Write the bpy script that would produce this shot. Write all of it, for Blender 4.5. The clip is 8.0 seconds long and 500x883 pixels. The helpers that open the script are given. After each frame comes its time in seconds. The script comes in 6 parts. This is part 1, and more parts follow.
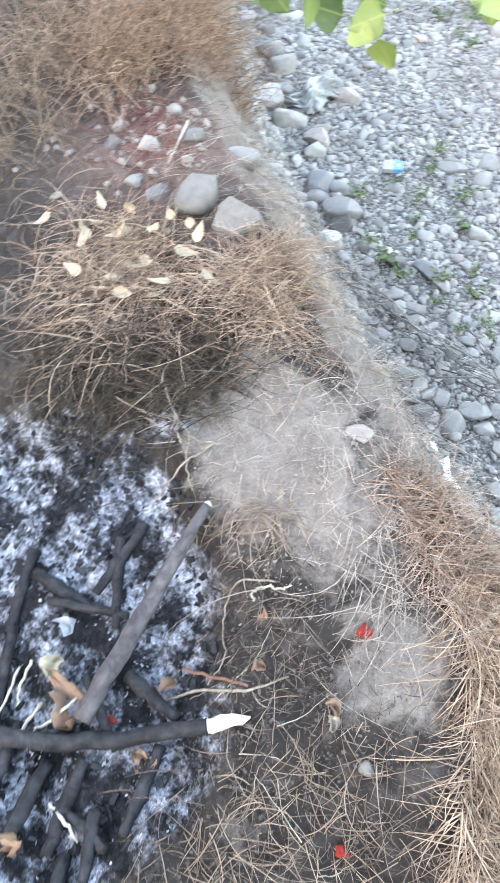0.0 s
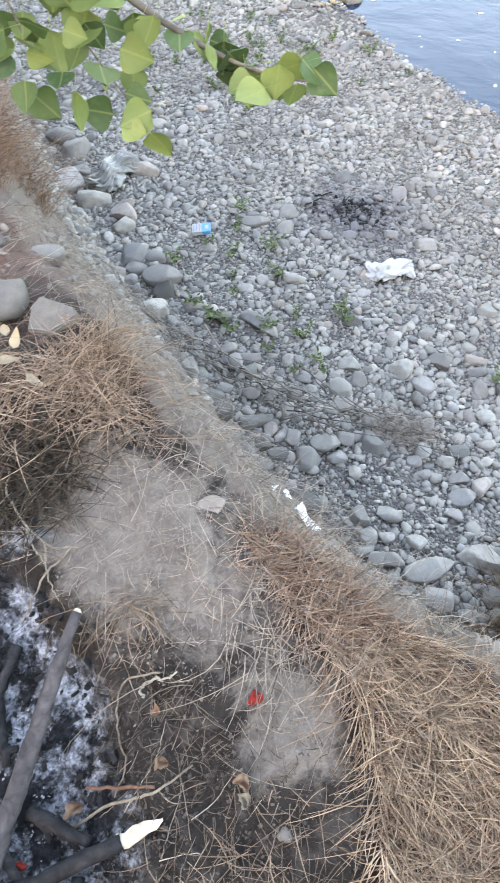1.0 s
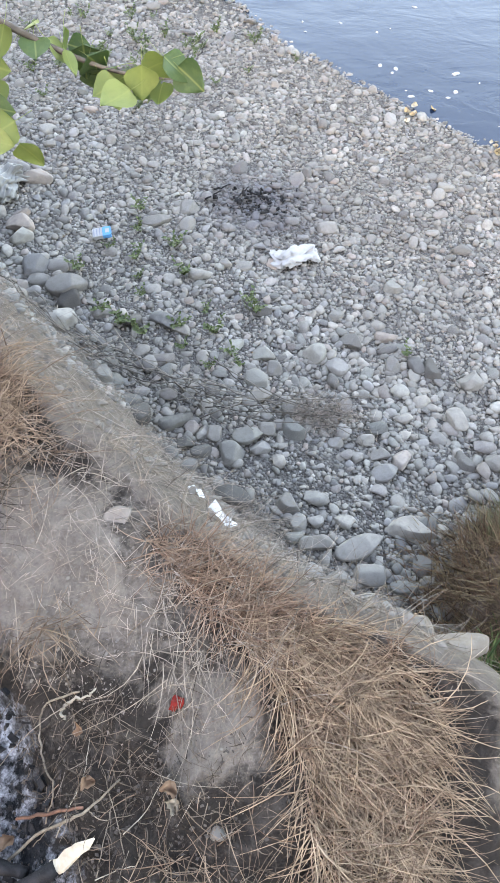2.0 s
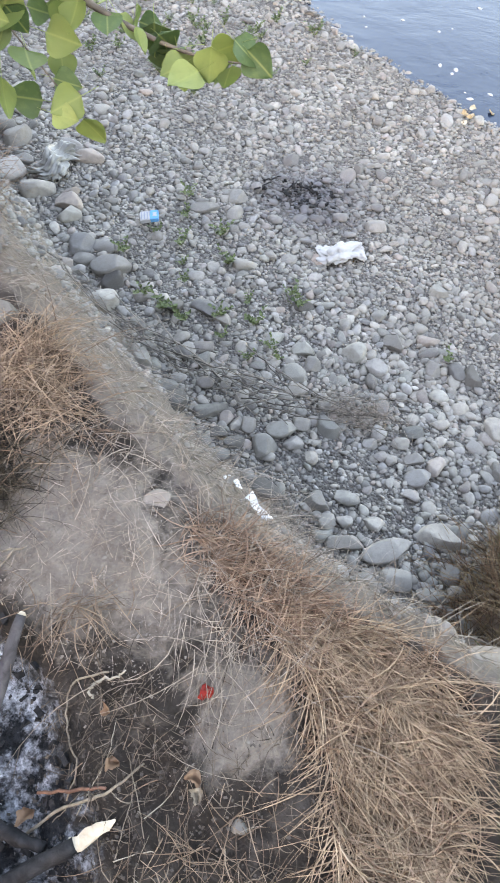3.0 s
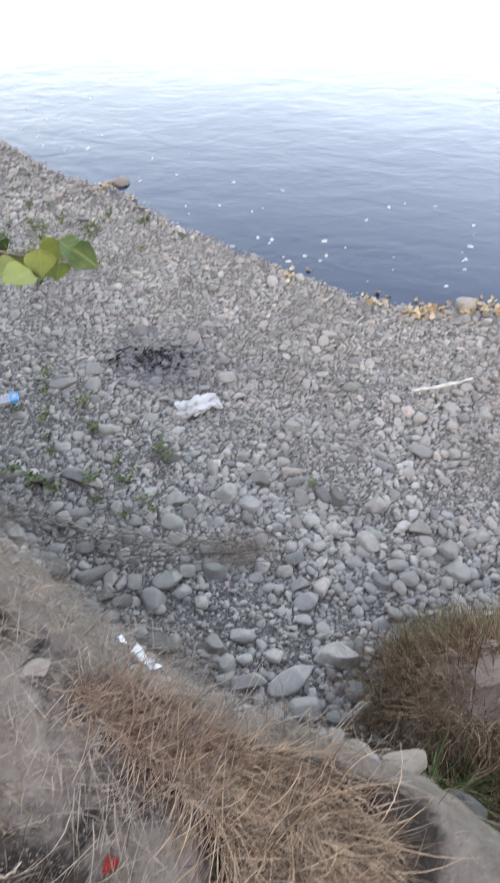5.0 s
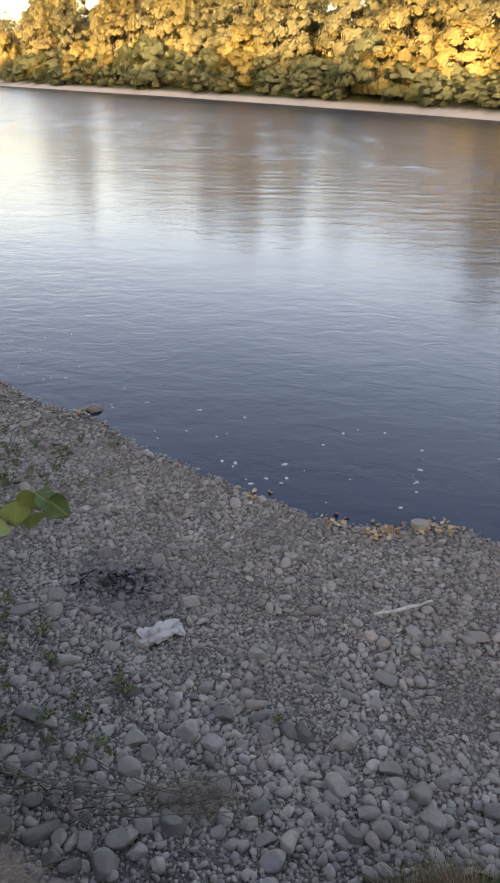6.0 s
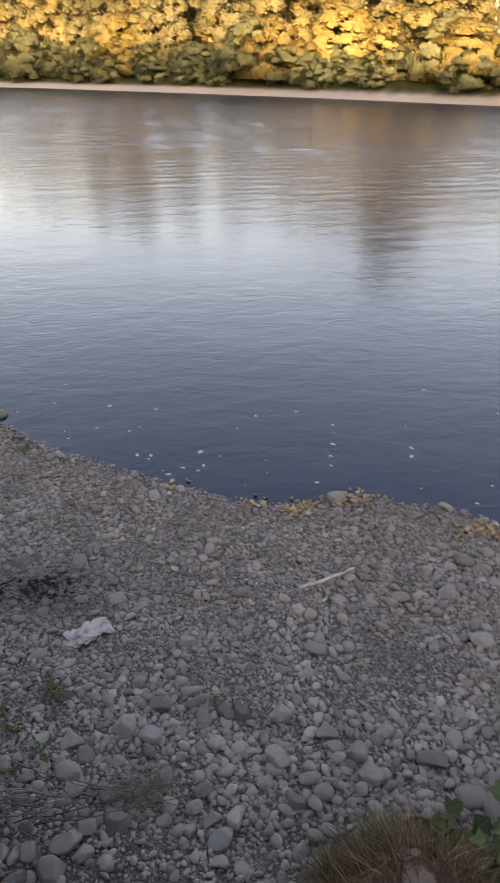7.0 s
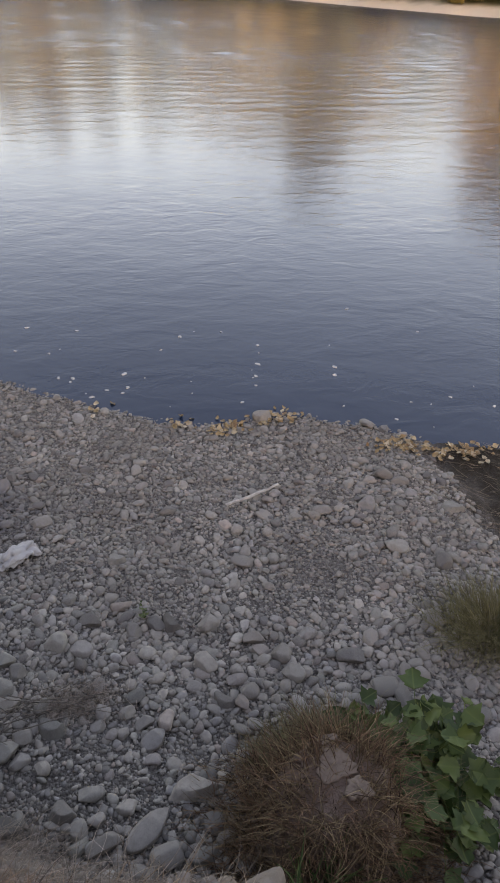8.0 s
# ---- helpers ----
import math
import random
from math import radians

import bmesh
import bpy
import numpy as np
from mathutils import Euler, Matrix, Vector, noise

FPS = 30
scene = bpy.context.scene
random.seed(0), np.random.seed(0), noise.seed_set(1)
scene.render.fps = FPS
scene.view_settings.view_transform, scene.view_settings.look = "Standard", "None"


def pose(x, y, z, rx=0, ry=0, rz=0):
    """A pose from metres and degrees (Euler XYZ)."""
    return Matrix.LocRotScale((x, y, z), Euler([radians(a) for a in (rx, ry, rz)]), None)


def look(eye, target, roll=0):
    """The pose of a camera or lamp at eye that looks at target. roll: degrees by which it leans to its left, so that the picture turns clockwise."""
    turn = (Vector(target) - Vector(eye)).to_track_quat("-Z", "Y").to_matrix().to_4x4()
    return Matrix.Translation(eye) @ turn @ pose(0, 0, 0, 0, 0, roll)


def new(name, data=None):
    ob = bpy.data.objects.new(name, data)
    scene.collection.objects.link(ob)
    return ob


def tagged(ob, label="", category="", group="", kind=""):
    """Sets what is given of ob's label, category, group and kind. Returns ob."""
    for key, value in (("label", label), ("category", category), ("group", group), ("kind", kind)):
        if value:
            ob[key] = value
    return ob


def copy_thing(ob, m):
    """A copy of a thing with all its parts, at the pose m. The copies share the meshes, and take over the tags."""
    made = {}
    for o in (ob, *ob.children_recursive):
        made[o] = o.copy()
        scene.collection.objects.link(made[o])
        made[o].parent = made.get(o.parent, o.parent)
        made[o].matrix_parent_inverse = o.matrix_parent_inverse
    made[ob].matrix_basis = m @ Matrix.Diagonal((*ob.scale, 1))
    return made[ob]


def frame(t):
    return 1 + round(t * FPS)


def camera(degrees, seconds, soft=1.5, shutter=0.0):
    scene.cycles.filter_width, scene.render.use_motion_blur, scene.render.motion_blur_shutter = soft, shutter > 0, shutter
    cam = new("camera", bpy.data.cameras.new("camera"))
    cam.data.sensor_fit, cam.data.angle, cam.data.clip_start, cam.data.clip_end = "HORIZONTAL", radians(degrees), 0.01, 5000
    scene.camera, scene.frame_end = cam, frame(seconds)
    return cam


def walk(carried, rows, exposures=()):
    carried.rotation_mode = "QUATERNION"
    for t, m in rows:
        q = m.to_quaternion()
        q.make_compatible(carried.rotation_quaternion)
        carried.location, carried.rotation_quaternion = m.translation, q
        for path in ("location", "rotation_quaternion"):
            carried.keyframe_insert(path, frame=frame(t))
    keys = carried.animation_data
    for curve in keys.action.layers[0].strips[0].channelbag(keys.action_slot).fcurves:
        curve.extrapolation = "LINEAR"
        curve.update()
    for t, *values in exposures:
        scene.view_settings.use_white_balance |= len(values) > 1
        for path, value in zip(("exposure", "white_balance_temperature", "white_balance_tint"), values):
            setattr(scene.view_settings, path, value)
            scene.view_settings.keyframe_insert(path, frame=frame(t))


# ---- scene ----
cam = camera(41.0, 8.0, 1.4, 0.25)
PATH = [
    (0, (-0.033, 0.078, 2.397), (-0.786, 0.73, 0.662), -10.6),
    (0.2, (-0.037, 0.098, 2.389), (-0.709, 0.838, 0.657), -10.0),
    (0.5, (-0.029, 0.116, 2.43), (-0.603, 0.956, 0.708), -7.5),
    (1, (-0.004, 0.134, 2.446), (-0.506, 1.087, 0.761), -5.0),
    (1.5, (0.059, 0.162, 2.456), (-0.308, 1.183, 0.775), -3.6),
    (1.7, (0.072, 0.174, 2.455), (-0.267, 1.188, 0.764), -4.1),
    (2.8, (0.047, 0.162, 2.44), (-0.322, 1.121, 0.725), -2.7),
    (3, (0.029, 0.162, 2.437), (-0.369, 1.12, 0.727), -2.9),
    (3.5, (0.003, 0.15, 2.449), (-0.478, 1.124, 0.77), -3.5),
    (4, (-0.035, 0.107, 2.427), (-0.609, 0.989, 0.726), -4.7),
    (4.5, (0.053, 0.123, 2.451), (-0.297, 1.276, 0.854), -3.2),
    (5, (0.107, 0.111, 2.491), (-0.059, 1.489, 1.051), -0.6),
    (5.2, (0.133, 0.109, 2.532), (-0.019, 1.6, 1.207), -0.1),
    (6.3, (0.111, 0.099, 2.65), (0.063, 1.869, 1.722), 1.5),
    (6.5, (0.115, 0.087, 2.647), (0.117, 1.856, 1.713), 1.2),
    (7, (0.155, 0.086, 2.624), (0.295, 1.819, 1.636), -0.3),
    (7.5, (0.198, 0.08, 2.601), (0.523, 1.72, 1.503), 0.4),
    (8, (0.179, 0.062, 2.615), (0.514, 1.644, 1.437), 2.5),
]
LIGHT = [(0.0, 5.5, 8250, 20), (0.6, 5.15, 8500, 21), (1.5, 4.8, 8750, 23), (3.0, 4.75, 9000, 24), (3.6, 4.72, 9400, 25), (4.1, 4.75, 9500, 25), (4.5, 4.75, 9150, 25), (5.0, 4.38, 9250, 27), (5.2, 4.15, 9100, 27), (5.6, 3.45, 8850, 28), (6.3, 2.82, 8800, 32), (7.0, 2.87, 9200, 33), (8.0, 3.0, 9600, 33)]
walk(cam, [(t, look(eye, target, roll)) for t, eye, target, roll in PATH], LIGHT)


# ---- the lie of the land: near shore, foot and rim of the bank, far shore, as y over x ----
SHORE = ((-400, 330), (-100, 86), (-15, 17.5), (-6, 9.0), (-3.281, 6.347), (-2.068, 5.39), (-1.545, 5.17), (-0.967, 4.643),
         (-0.394, 4.297), (-0.023, 4.057), (0.515, 3.784), (0.908, 3.774), (1.228, 3.842), (1.744, 3.627), (2.175, 3.374), (2.598, 3.254),
         (4, 2.6), (10, -2), (60, -40), (400, -260))
FOOT = ((-400, 310), (-100, 80), (-15, 13.5), (-6, 6.0), (-2.585, 2.782), (-1.9, 2.235), (-1.441, 1.859), (-0.922, 1.499),
        (-0.481, 1.189), (-0.145, 1.027), (0.091, 0.93), (0.348, 0.902), (0.68, 0.863), (1.098, 0.8), (2, 0.6), (10, -4), (60, -44), (400, -270))
RIM = ((-400, 308), (-100, 78.5), (-15, 12.3), (-6, 5.0), (-2.4, 2.05), (-1.373, 1.273), (-1.067, 1.075), (-0.791, 0.928),
       (-0.557, 0.794), (-0.35, 0.687), (-0.161, 0.586), (-0.001, 0.534), (0.139, 0.51), (0.29, 0.485), (0.371, 0.438), (0.463, 0.38), (0.62, 0.12), (1.0, -0.3), (2, -0.9), (10, -6), (60, -46), (400, -272))
FAR = ((-400, 455), (-100, 168), (-34, 106), (-16, 90), (0, 73), (11.5, 60.0), (17.3, 52), (22.5, 45.5), (40, 34), (80, 10), (400, -190))


def line(poly, x):
    return np.interp(x, [p[0] for p in poly], [p[1] for p in poly])


def ease(a, b, v):
    t = np.clip((v - a) / (b - a), 0, 1)
    return t * t * (3 - 2 * t)


def wobble(x, y, size, seed=0):
    """Smooth waves of about -1 to 1, of that size in metres."""
    k = 2 * math.pi / size
    a = np.sin(k * (x + 0.37 * y) + seed) * np.cos(k * (0.83 * y - 0.21 * x) + 1.7 * seed)
    b = np.sin(k * 1.9 * (0.7 * x - y) + 2.3 * seed + 1) * np.cos(k * 2.3 * (0.4 * y + x) - seed)
    return 0.65 * a + 0.35 * b


def pit_depth(x, y):
    """0 outside, 1 in the middle of the hollow with the old fire."""
    u, v = (x + 0.56) * 0.80 - (y - 0.01) * 0.60, (x + 0.56) * 0.60 + (y - 0.01) * 0.80
    r = np.hypot(u / 0.50, v / 0.33) + 0.08 * wobble(x, y, 0.3, 3)
    return 1 - ease(0.6, 1.08, r)


def sod(x, y):
    """The clod that slid down the bank and lies at its foot."""
    r = np.hypot((x - 0.70) / 0.32, (y - 1.02) / 0.29) + 0.12 * wobble(x, y, 0.3, 2)
    return 0.34 * (1 - ease(0.42, 1.05, r))


def terrain(x, y):
    x, y = np.asarray(x, float), np.asarray(y, float)
    shore = line(SHORE, x) + 0.035 * wobble(x, y * 0, 0.5, 1)
    foot, rim, far = line(FOOT, x) + 0.03 * wobble(x, y * 0, 0.4, 2), line(RIM, x), line(FAR, x)
    back = rim - y
    top = 1.33 + 0.022 * wobble(x, y, 0.6, 4) + 0.008 * wobble(x, y, 0.15, 5) - 0.075 * pit_depth(x, y)
    top += 0.035 * np.exp(-(((x + 0.30) / 0.2) ** 2 + ((y - 0.45) / 0.17) ** 2)) - 0.05 * ease(-0.9, -1.6, x) * ease(2, 0, back)
    # unseen hill behind the bank, added to keep the low sun off the shore
    top += (21.6 - 3.4 * ease(-36, -2, x)) * ease(14, 48, back) * (1 + 0.05 * wobble(x, y, 31, 2)) * ease(-3, 3, back)
    u = np.clip((y - rim) / np.maximum(foot - rim, 0.05), 0, 1)
    fall = u ** 1.25 * 0.55 + ease(0, 1, u) * 0.45
    bank = 0.3 + (top - 0.3) * (1 - fall) + 0.03 * wobble(x, y, 0.22, 6) * (u > 0) * (u < 1)
    v = np.clip((y - foot) / np.maximum(shore - foot, 0.05), 0, 1)
    beach = 0.3 * (1 - v) + 0.014 * wobble(x, y, 0.7, 7) * np.minimum(1, 6 * (1 - v))
    mud = ease(2.0, 2.2, x + 0.1 * wobble(y, x, 0.6, 2)) * ease(1.2, 2.0, y)
    beach = beach * (1 - mud) + (0.012 + 0.01 * wobble(x, y, 0.3, 8)) * mud
    bed = np.maximum(-1.2, -0.16 * (y - shore))
    over = y - far
    land = np.maximum(bed, np.minimum(0.35, 0.13 * over)) + 0.9 * ease(2.5, 8, over) + 4.0 * ease(15, 80, over)
    z = np.where(y < rim, top, np.where(y < foot, bank, np.where(y < shore, beach, bed)))
    z = np.maximum(z, np.where(sod(x, y) > 0, 0.24 + sod(x, y), -9))
    return np.where(y > far - 10, land, z)


# ---- the world, the sun ----
SUN_HEIGHT, SUN_TURN = 10.0, 196.0
world = bpy.data.worlds.new("sky")
scene.world = world
world.use_nodes = True
sky = world.node_tree.nodes.new("ShaderNodeTexSky")
sky.sky_type, sky.sun_disc = "NISHITA", False
sky.sun_elevation, sky.sun_rotation = radians(SUN_HEIGHT), radians(SUN_TURN)
sky.air_density, sky.dust_density, sky.ozone_density = 1.0, 2.0, 1.5
world.node_tree.links.new(sky.outputs[0], world.node_tree.nodes["Background"].inputs[0])
world.node_tree.nodes["Background"].inputs[1].default_value = 0.11
lamp = bpy.data.lights.new("sun", "SUN")
lamp.energy, lamp.angle, lamp.color = 2.1, radians(2.0), (1.0, 0.82, 0.56)
sun = new("sun", lamp)
SUN_FROM = Vector((math.sin(radians(SUN_TURN)), math.cos(radians(SUN_TURN)), math.tan(radians(SUN_HEIGHT))))
sun.matrix_world = look(SUN_FROM * 50, (0, 0, 0))


# ---- materials ----
class Nodes:
    """A short way to write node trees."""

    def __init__(self, name):
        self.mat = bpy.data.materials.new(name)
        self.mat.use_nodes = True
        self.tree = self.mat.node_tree
        self.shader = self.tree.nodes["Principled BSDF"]
        self.at = self.add("ShaderNodeTexCoord").outputs["Object"]

    def add(self, kind, **inputs):
        node = self.tree.nodes.new(kind)
        for key, value in inputs.items():
            self.put(node.inputs[key.replace("_", " ")], value)
        return node

    def put(self, socket, value):
        if isinstance(value, bpy.types.NodeSocket):
            self.tree.links.new(value, socket)
        elif isinstance(value, tuple) and len(value) == 3 and socket.type == "RGBA":
            socket.default_value = (*value, 1)
        else:
            socket.default_value = value

    def noise(self, scale, detail=4.0, rough=0.55, warp=0.0, at=None):
        return self.add("ShaderNodeTexNoise", Vector=at or self.at, Scale=scale, Detail=detail, Roughness=rough, Distortion=warp).outputs["Fac"]

    def ramp(self, fac, *stops):
        node = self.add("ShaderNodeValToRGB", Fac=fac)
        ramp = node.color_ramp
        while len(ramp.elements) < len(stops):
            ramp.elements.new(0.5)
        for e, (place, colour) in zip(ramp.elements, stops):
            e.position = place
            e.color = (*colour, 1) if isinstance(colour, tuple) else (colour, colour, colour, 1)
        return node.outputs[0]

    def mix(self, fac, a, b, how="MIX"):
        node = self.tree.nodes.new("ShaderNodeMix")
        node.data_type, node.blend_type = "RGBA", how
        self.put(node.inputs[0], fac), self.put(node.inputs[6], a), self.put(node.inputs[7], b)
        return node.outputs[2]

    def maths(self, how, a, b=0.0, clamp=False):
        node = self.tree.nodes.new("ShaderNodeMath")
        node.operation, node.use_clamp = how, clamp
        self.put(node.inputs[0], a), self.put(node.inputs[1], b)
        return node.outputs[0]

    def mask(self, name):
        node = self.tree.nodes.new("ShaderNodeAttribute")
        node.attribute_name = name
        return node.outputs["Fac"]

    def chance(self, single):
        if single:
            return self.add("ShaderNodeObjectInfo").outputs["Random"]
        return self.add("ShaderNodeNewGeometry").outputs["Random Per Island"]

    def bump(self, height, strength=0.5, depth=0.01, under=None):
        node = self.add("ShaderNodeBump", Height=height, Strength=strength, Distance=depth)
        if under is not None:
            self.put(node.inputs["Normal"], under)
        return node.outputs[0]

    def end(self, colour, rough=0.8, normal=None, sheen=0.12, **more):
        self.put(self.shader.inputs["Base Color"], colour)
        self.put(self.shader.inputs["Roughness"], rough)
        self.put(self.shader.inputs["Specular IOR Level"], sheen)
        if normal is not None:
            self.put(self.shader.inputs["Normal"], normal)
        for key, value in more.items():
            self.put(self.shader.inputs[key.replace("_", " ")], value)
        return self.mat


def ground_material():
    n = Nodes("ground")
    fine, mid, big = n.noise(160, 6, 0.7), n.noise(34, 5, 0.6), n.noise(5, 4, 0.6)
    grit = n.add("ShaderNodeTexVoronoi", Vector=n.at, Scale=95.0)
    tone = n.add("ShaderNodeSeparateColor", Color=grit.outputs["Color"]).outputs[0]
    silt = n.ramp(tone, (0.0, (0.088, 0.08, 0.075)), (0.5, (0.165, 0.152, 0.142)), (0.85, (0.23, 0.216, 0.203)), (1.0, (0.29, 0.275, 0.26)))
    # darker towards the gaps between grains: their shade is put into the colour
    silt = n.mix(n.ramp(grit.outputs["Distance"], (0.25, 0.0), (0.6, 0.4)), silt, (0.05, 0.047, 0.042))
    silt = n.mix(n.ramp(mid, (0.45, 0.0), (0.65, 0.5)), silt, (0.155, 0.144, 0.134))
    earth = n.mix(n.ramp(mid, (0.3, 0.0), (0.7, 1.0)), (0.007, 0.006, 0.0055), (0.030, 0.0245, 0.0205))
    earth = n.mix(n.ramp(n.noise(17, 6, 0.68, 0.5), (0.52, 0.0), (0.70, 0.6)), earth, (0.12, 0.105, 0.094))
    dust = n.mix(n.ramp(big, (0.42, 0.0), (0.62, 1.0)), (0.22, 0.184, 0.155), (0.155, 0.128, 0.106))
    dust = n.mix(0.45, dust, n.ramp(mid, (0.3, (0.115, 0.095, 0.08)), (0.68, (0.29, 0.257, 0.226))))
    dust = n.mix(n.ramp(n.noise(88, 6, 0.75, 0.3), (0.46, 0.0), (0.72, 0.55)), dust, (0.082, 0.067, 0.056))
    dust = n.mix(n.ramp(n.noise(130, 5, 0.7), (0.58, 0.0), (0.74, 0.5)), dust, (0.33, 0.30, 0.27))
    dusty = n.maths("ADD", n.mask("dust"), n.maths("MULTIPLY", n.maths("SUBTRACT", n.noise(10, 7, 0.72, 0.4), 0.5), 1.7), True)
    soil = n.mix(n.ramp(dusty, (0.36, 0.0), (0.66, 1.0)), earth, dust)
    soil = n.mix(n.maths("MULTIPLY", fine, 0.35), soil, (0.09, 0.074, 0.062))
    red = n.mix(mid, (0.085, 0.056, 0.045), (0.23, 0.168, 0.14))
    soil = n.mix(n.mask("red"), soil, red)
    flakes = n.noise(75, 7, 0.75, 0.2)
    patch = n.noise(12, 8, 0.72, 0.15)
    char = n.mix(n.ramp(n.noise(60, 5, 0.7), (0.42, 0.0), (0.75, 1.0)), (0.005, 0.0052, 0.006), (0.030, 0.031, 0.035))
    pale = n.maths("MULTIPLY", n.ramp(patch, (0.46, 0.0), (0.60, 1.0)), n.ramp(flakes, (0.38, 0.05), (0.58, 1.0)))
    ash = n.mix(pale, char, n.ramp(fine, (0.3, (0.21, 0.225, 0.255)), (0.7, (0.56, 0.59, 0.64))))
    burnt = n.maths("ADD", n.mask("ash"), n.maths("MULTIPLY", n.maths("SUBTRACT", mid, 0.5), 0.9), True)
    burnt = n.ramp(burnt, (0.32, 0.0), (0.6, 1.0))
    mud = n.mix(mid, (0.016, 0.013, 0.010), (0.055, 0.044, 0.032))
    sand = n.mix(mid, (0.48, 0.43, 0.355), (0.60, 0.55, 0.465))
    wood = n.mix(n.noise(0.3, 6, 0.7), (0.02, 0.03, 0.01), (0.09, 0.1, 0.03))
    c = n.mix(n.mask("soil"), silt, soil)
    c = n.mix(burnt, c, ash)
    c = n.mix(n.mask("mud"), c, mud)
    c = n.mix(n.mask("sand"), c, sand)
    c = n.mix(n.mask("wild"), c, wood)
    rough = n.maths("SUBTRACT", 0.95, n.maths("MULTIPLY", n.mask("mud"), 0.35))
    lumps = n.maths("MULTIPLY", n.maths("SUBTRACT", 1.0, n.mask("soil")), n.maths("SUBTRACT", 1.0, n.maths("MULTIPLY", grit.outputs["Distance"], 2.0)))
    height = n.maths("ADD", n.maths("ADD", lumps, n.maths("MULTIPLY", fine, 0.5)), n.maths("ADD", mid, n.maths("MULTIPLY", flakes, 0.7)))
    return n.end(c, rough, n.bump(height, 0.9, 0.014))


def water_material():
    n = Nodes("river_water")
    spin = n.add("ShaderNodeMapping", Vector=n.at)
    spin.inputs["Rotation"].default_value = (0, 0, radians(38))
    spin.inputs["Scale"].default_value = (1.0, 1.6, 1.0)
    low = n.noise(0.55, 3, 0.5, 0.5, spin.outputs[0])
    mid = n.noise(2.6, 4, 0.55, 0.8, spin.outputs[0])
    fine = n.noise(11, 3, 0.5, 0.3, spin.outputs[0])
    calm = n.ramp(n.noise(0.10, 3, 0.5, 0.3, spin.outputs[0]), (0.38, 0.35), (0.62, 1.0))
    along = n.add("ShaderNodeSeparateXYZ", Vector=n.at)
    out = n.maths("ADD", n.maths("MULTIPLY", along.outputs[0], 0.70), n.maths("MULTIPLY", along.outputs[1], 0.71))
    stream = n.ramp(n.maths("MULTIPLY", out, 0.02), (0.07, 0.17), (0.2, 0.55), (0.4, 0.8), (0.8, 1.0))
    calm = n.maths("MULTIPLY", calm, n.maths("ADD", 0.2, n.maths("MULTIPLY", stream, 0.8)))
    normal = n.bump(low, 0.10, 0.10)
    normal = n.bump(n.maths("MULTIPLY", mid, calm), 0.6, 0.034, normal)
    normal = n.bump(n.maths("MULTIPLY", fine, calm), 0.45, 0.010, normal)
    deep = n.mix(low, (0.006, 0.015, 0.032), (0.010, 0.020, 0.040))
    return n.end(deep, n.maths("ADD", 0.03, n.maths("MULTIPLY", stream, 0.22)), normal, 0.5, IOR=1.333)


def stone_material(name, single, shade=1.0, tint=(1, 1, 1)):
    n = Nodes(name)
    which = n.chance(single)
    spread = n.add("ShaderNodeTexWhiteNoise")
    spread.noise_dimensions = "1D"
    n.put(spread.inputs["W"], n.maths("MULTIPLY", which, 77.7))
    tone = n.ramp(which, (0.0, (0.085, 0.083, 0.083)), (0.12, (0.13, 0.127, 0.125)), (0.25, (0.165, 0.16, 0.155)), (0.45, (0.205, 0.197, 0.187)), (0.75, (0.24, 0.229, 0.215)), (0.93, (0.268, 0.256, 0.24)), (1.0, (0.325, 0.311, 0.292)))
    hue = n.ramp(spread.outputs["Value"], (0.0, (0.95, 1.015, 0.95)), (0.25, (1.0, 1.0, 0.97)), (0.6, (1.05, 1.0, 0.92)), (0.88, (0.93, 0.98, 1.05)), (1.0, (1.16, 0.94, 0.84)))
    c = n.mix(0.75, tone, n.mix(1.0, tone, hue, "MULTIPLY"))
    c = n.mix(1.0, c, (0.965, 0.945, 0.92), "MULTIPLY")
    fine, mid = n.noise(210, 4, 0.7), n.noise(40, 5, 0.65)
    c = n.mix(n.ramp(mid, (0.42, 0.0), (0.7, 0.5)), c, (0.10, 0.094, 0.085))
    c = n.mix(n.ramp(fine, (0.4, 0.0), (0.75, 0.3)), c, (0.29, 0.28, 0.26))
    place = n.add("ShaderNodeNewGeometry").outputs["Position"]
    away = n.add("ShaderNodeVectorMath", )
    away.operation = "DISTANCE"
    n.put(away.inputs[0], place)
    away.inputs[1].default_value = (-0.70, 2.88, 0.15)
    soot = n.maths("ADD", away.outputs["Value"], n.maths("MULTIPLY", n.noise(7, 4, 0.6, 0, place), 0.5))
    c = n.mix(n.ramp(soot, (0.34, 0.88), (0.66, 0.0)), c, n.mix(fine, (0.022, 0.022, 0.026), (0.15, 0.15, 0.175)))
    c = n.mix(n.ramp(n.noise(2.2, 4, 0.6, 0.4, place), (0.42, 0.0), (0.66, 0.5)), c, (0.115, 0.102, 0.09))
    c = n.mix(1.0, c, tuple(shade * v for v in tint), "MULTIPLY")
    return n.end(c, n.ramp(mid, (0.2, 0.62), (0.8, 0.9)), n.bump(n.maths("ADD", mid, n.maths("MULTIPLY", fine, 0.5)), 0.4, 0.004), 0.25)


def straw_material(name, dark, pale, single=False, rough=0.75):
    n = Nodes(name)
    c = n.mix(n.chance(single), dark, pale)
    c = n.mix(n.ramp(n.noise(30, 4), (0.4, 0.0), (0.75, 0.6)), c, tuple(0.45 * v for v in dark))
    return n.end(c, rough)


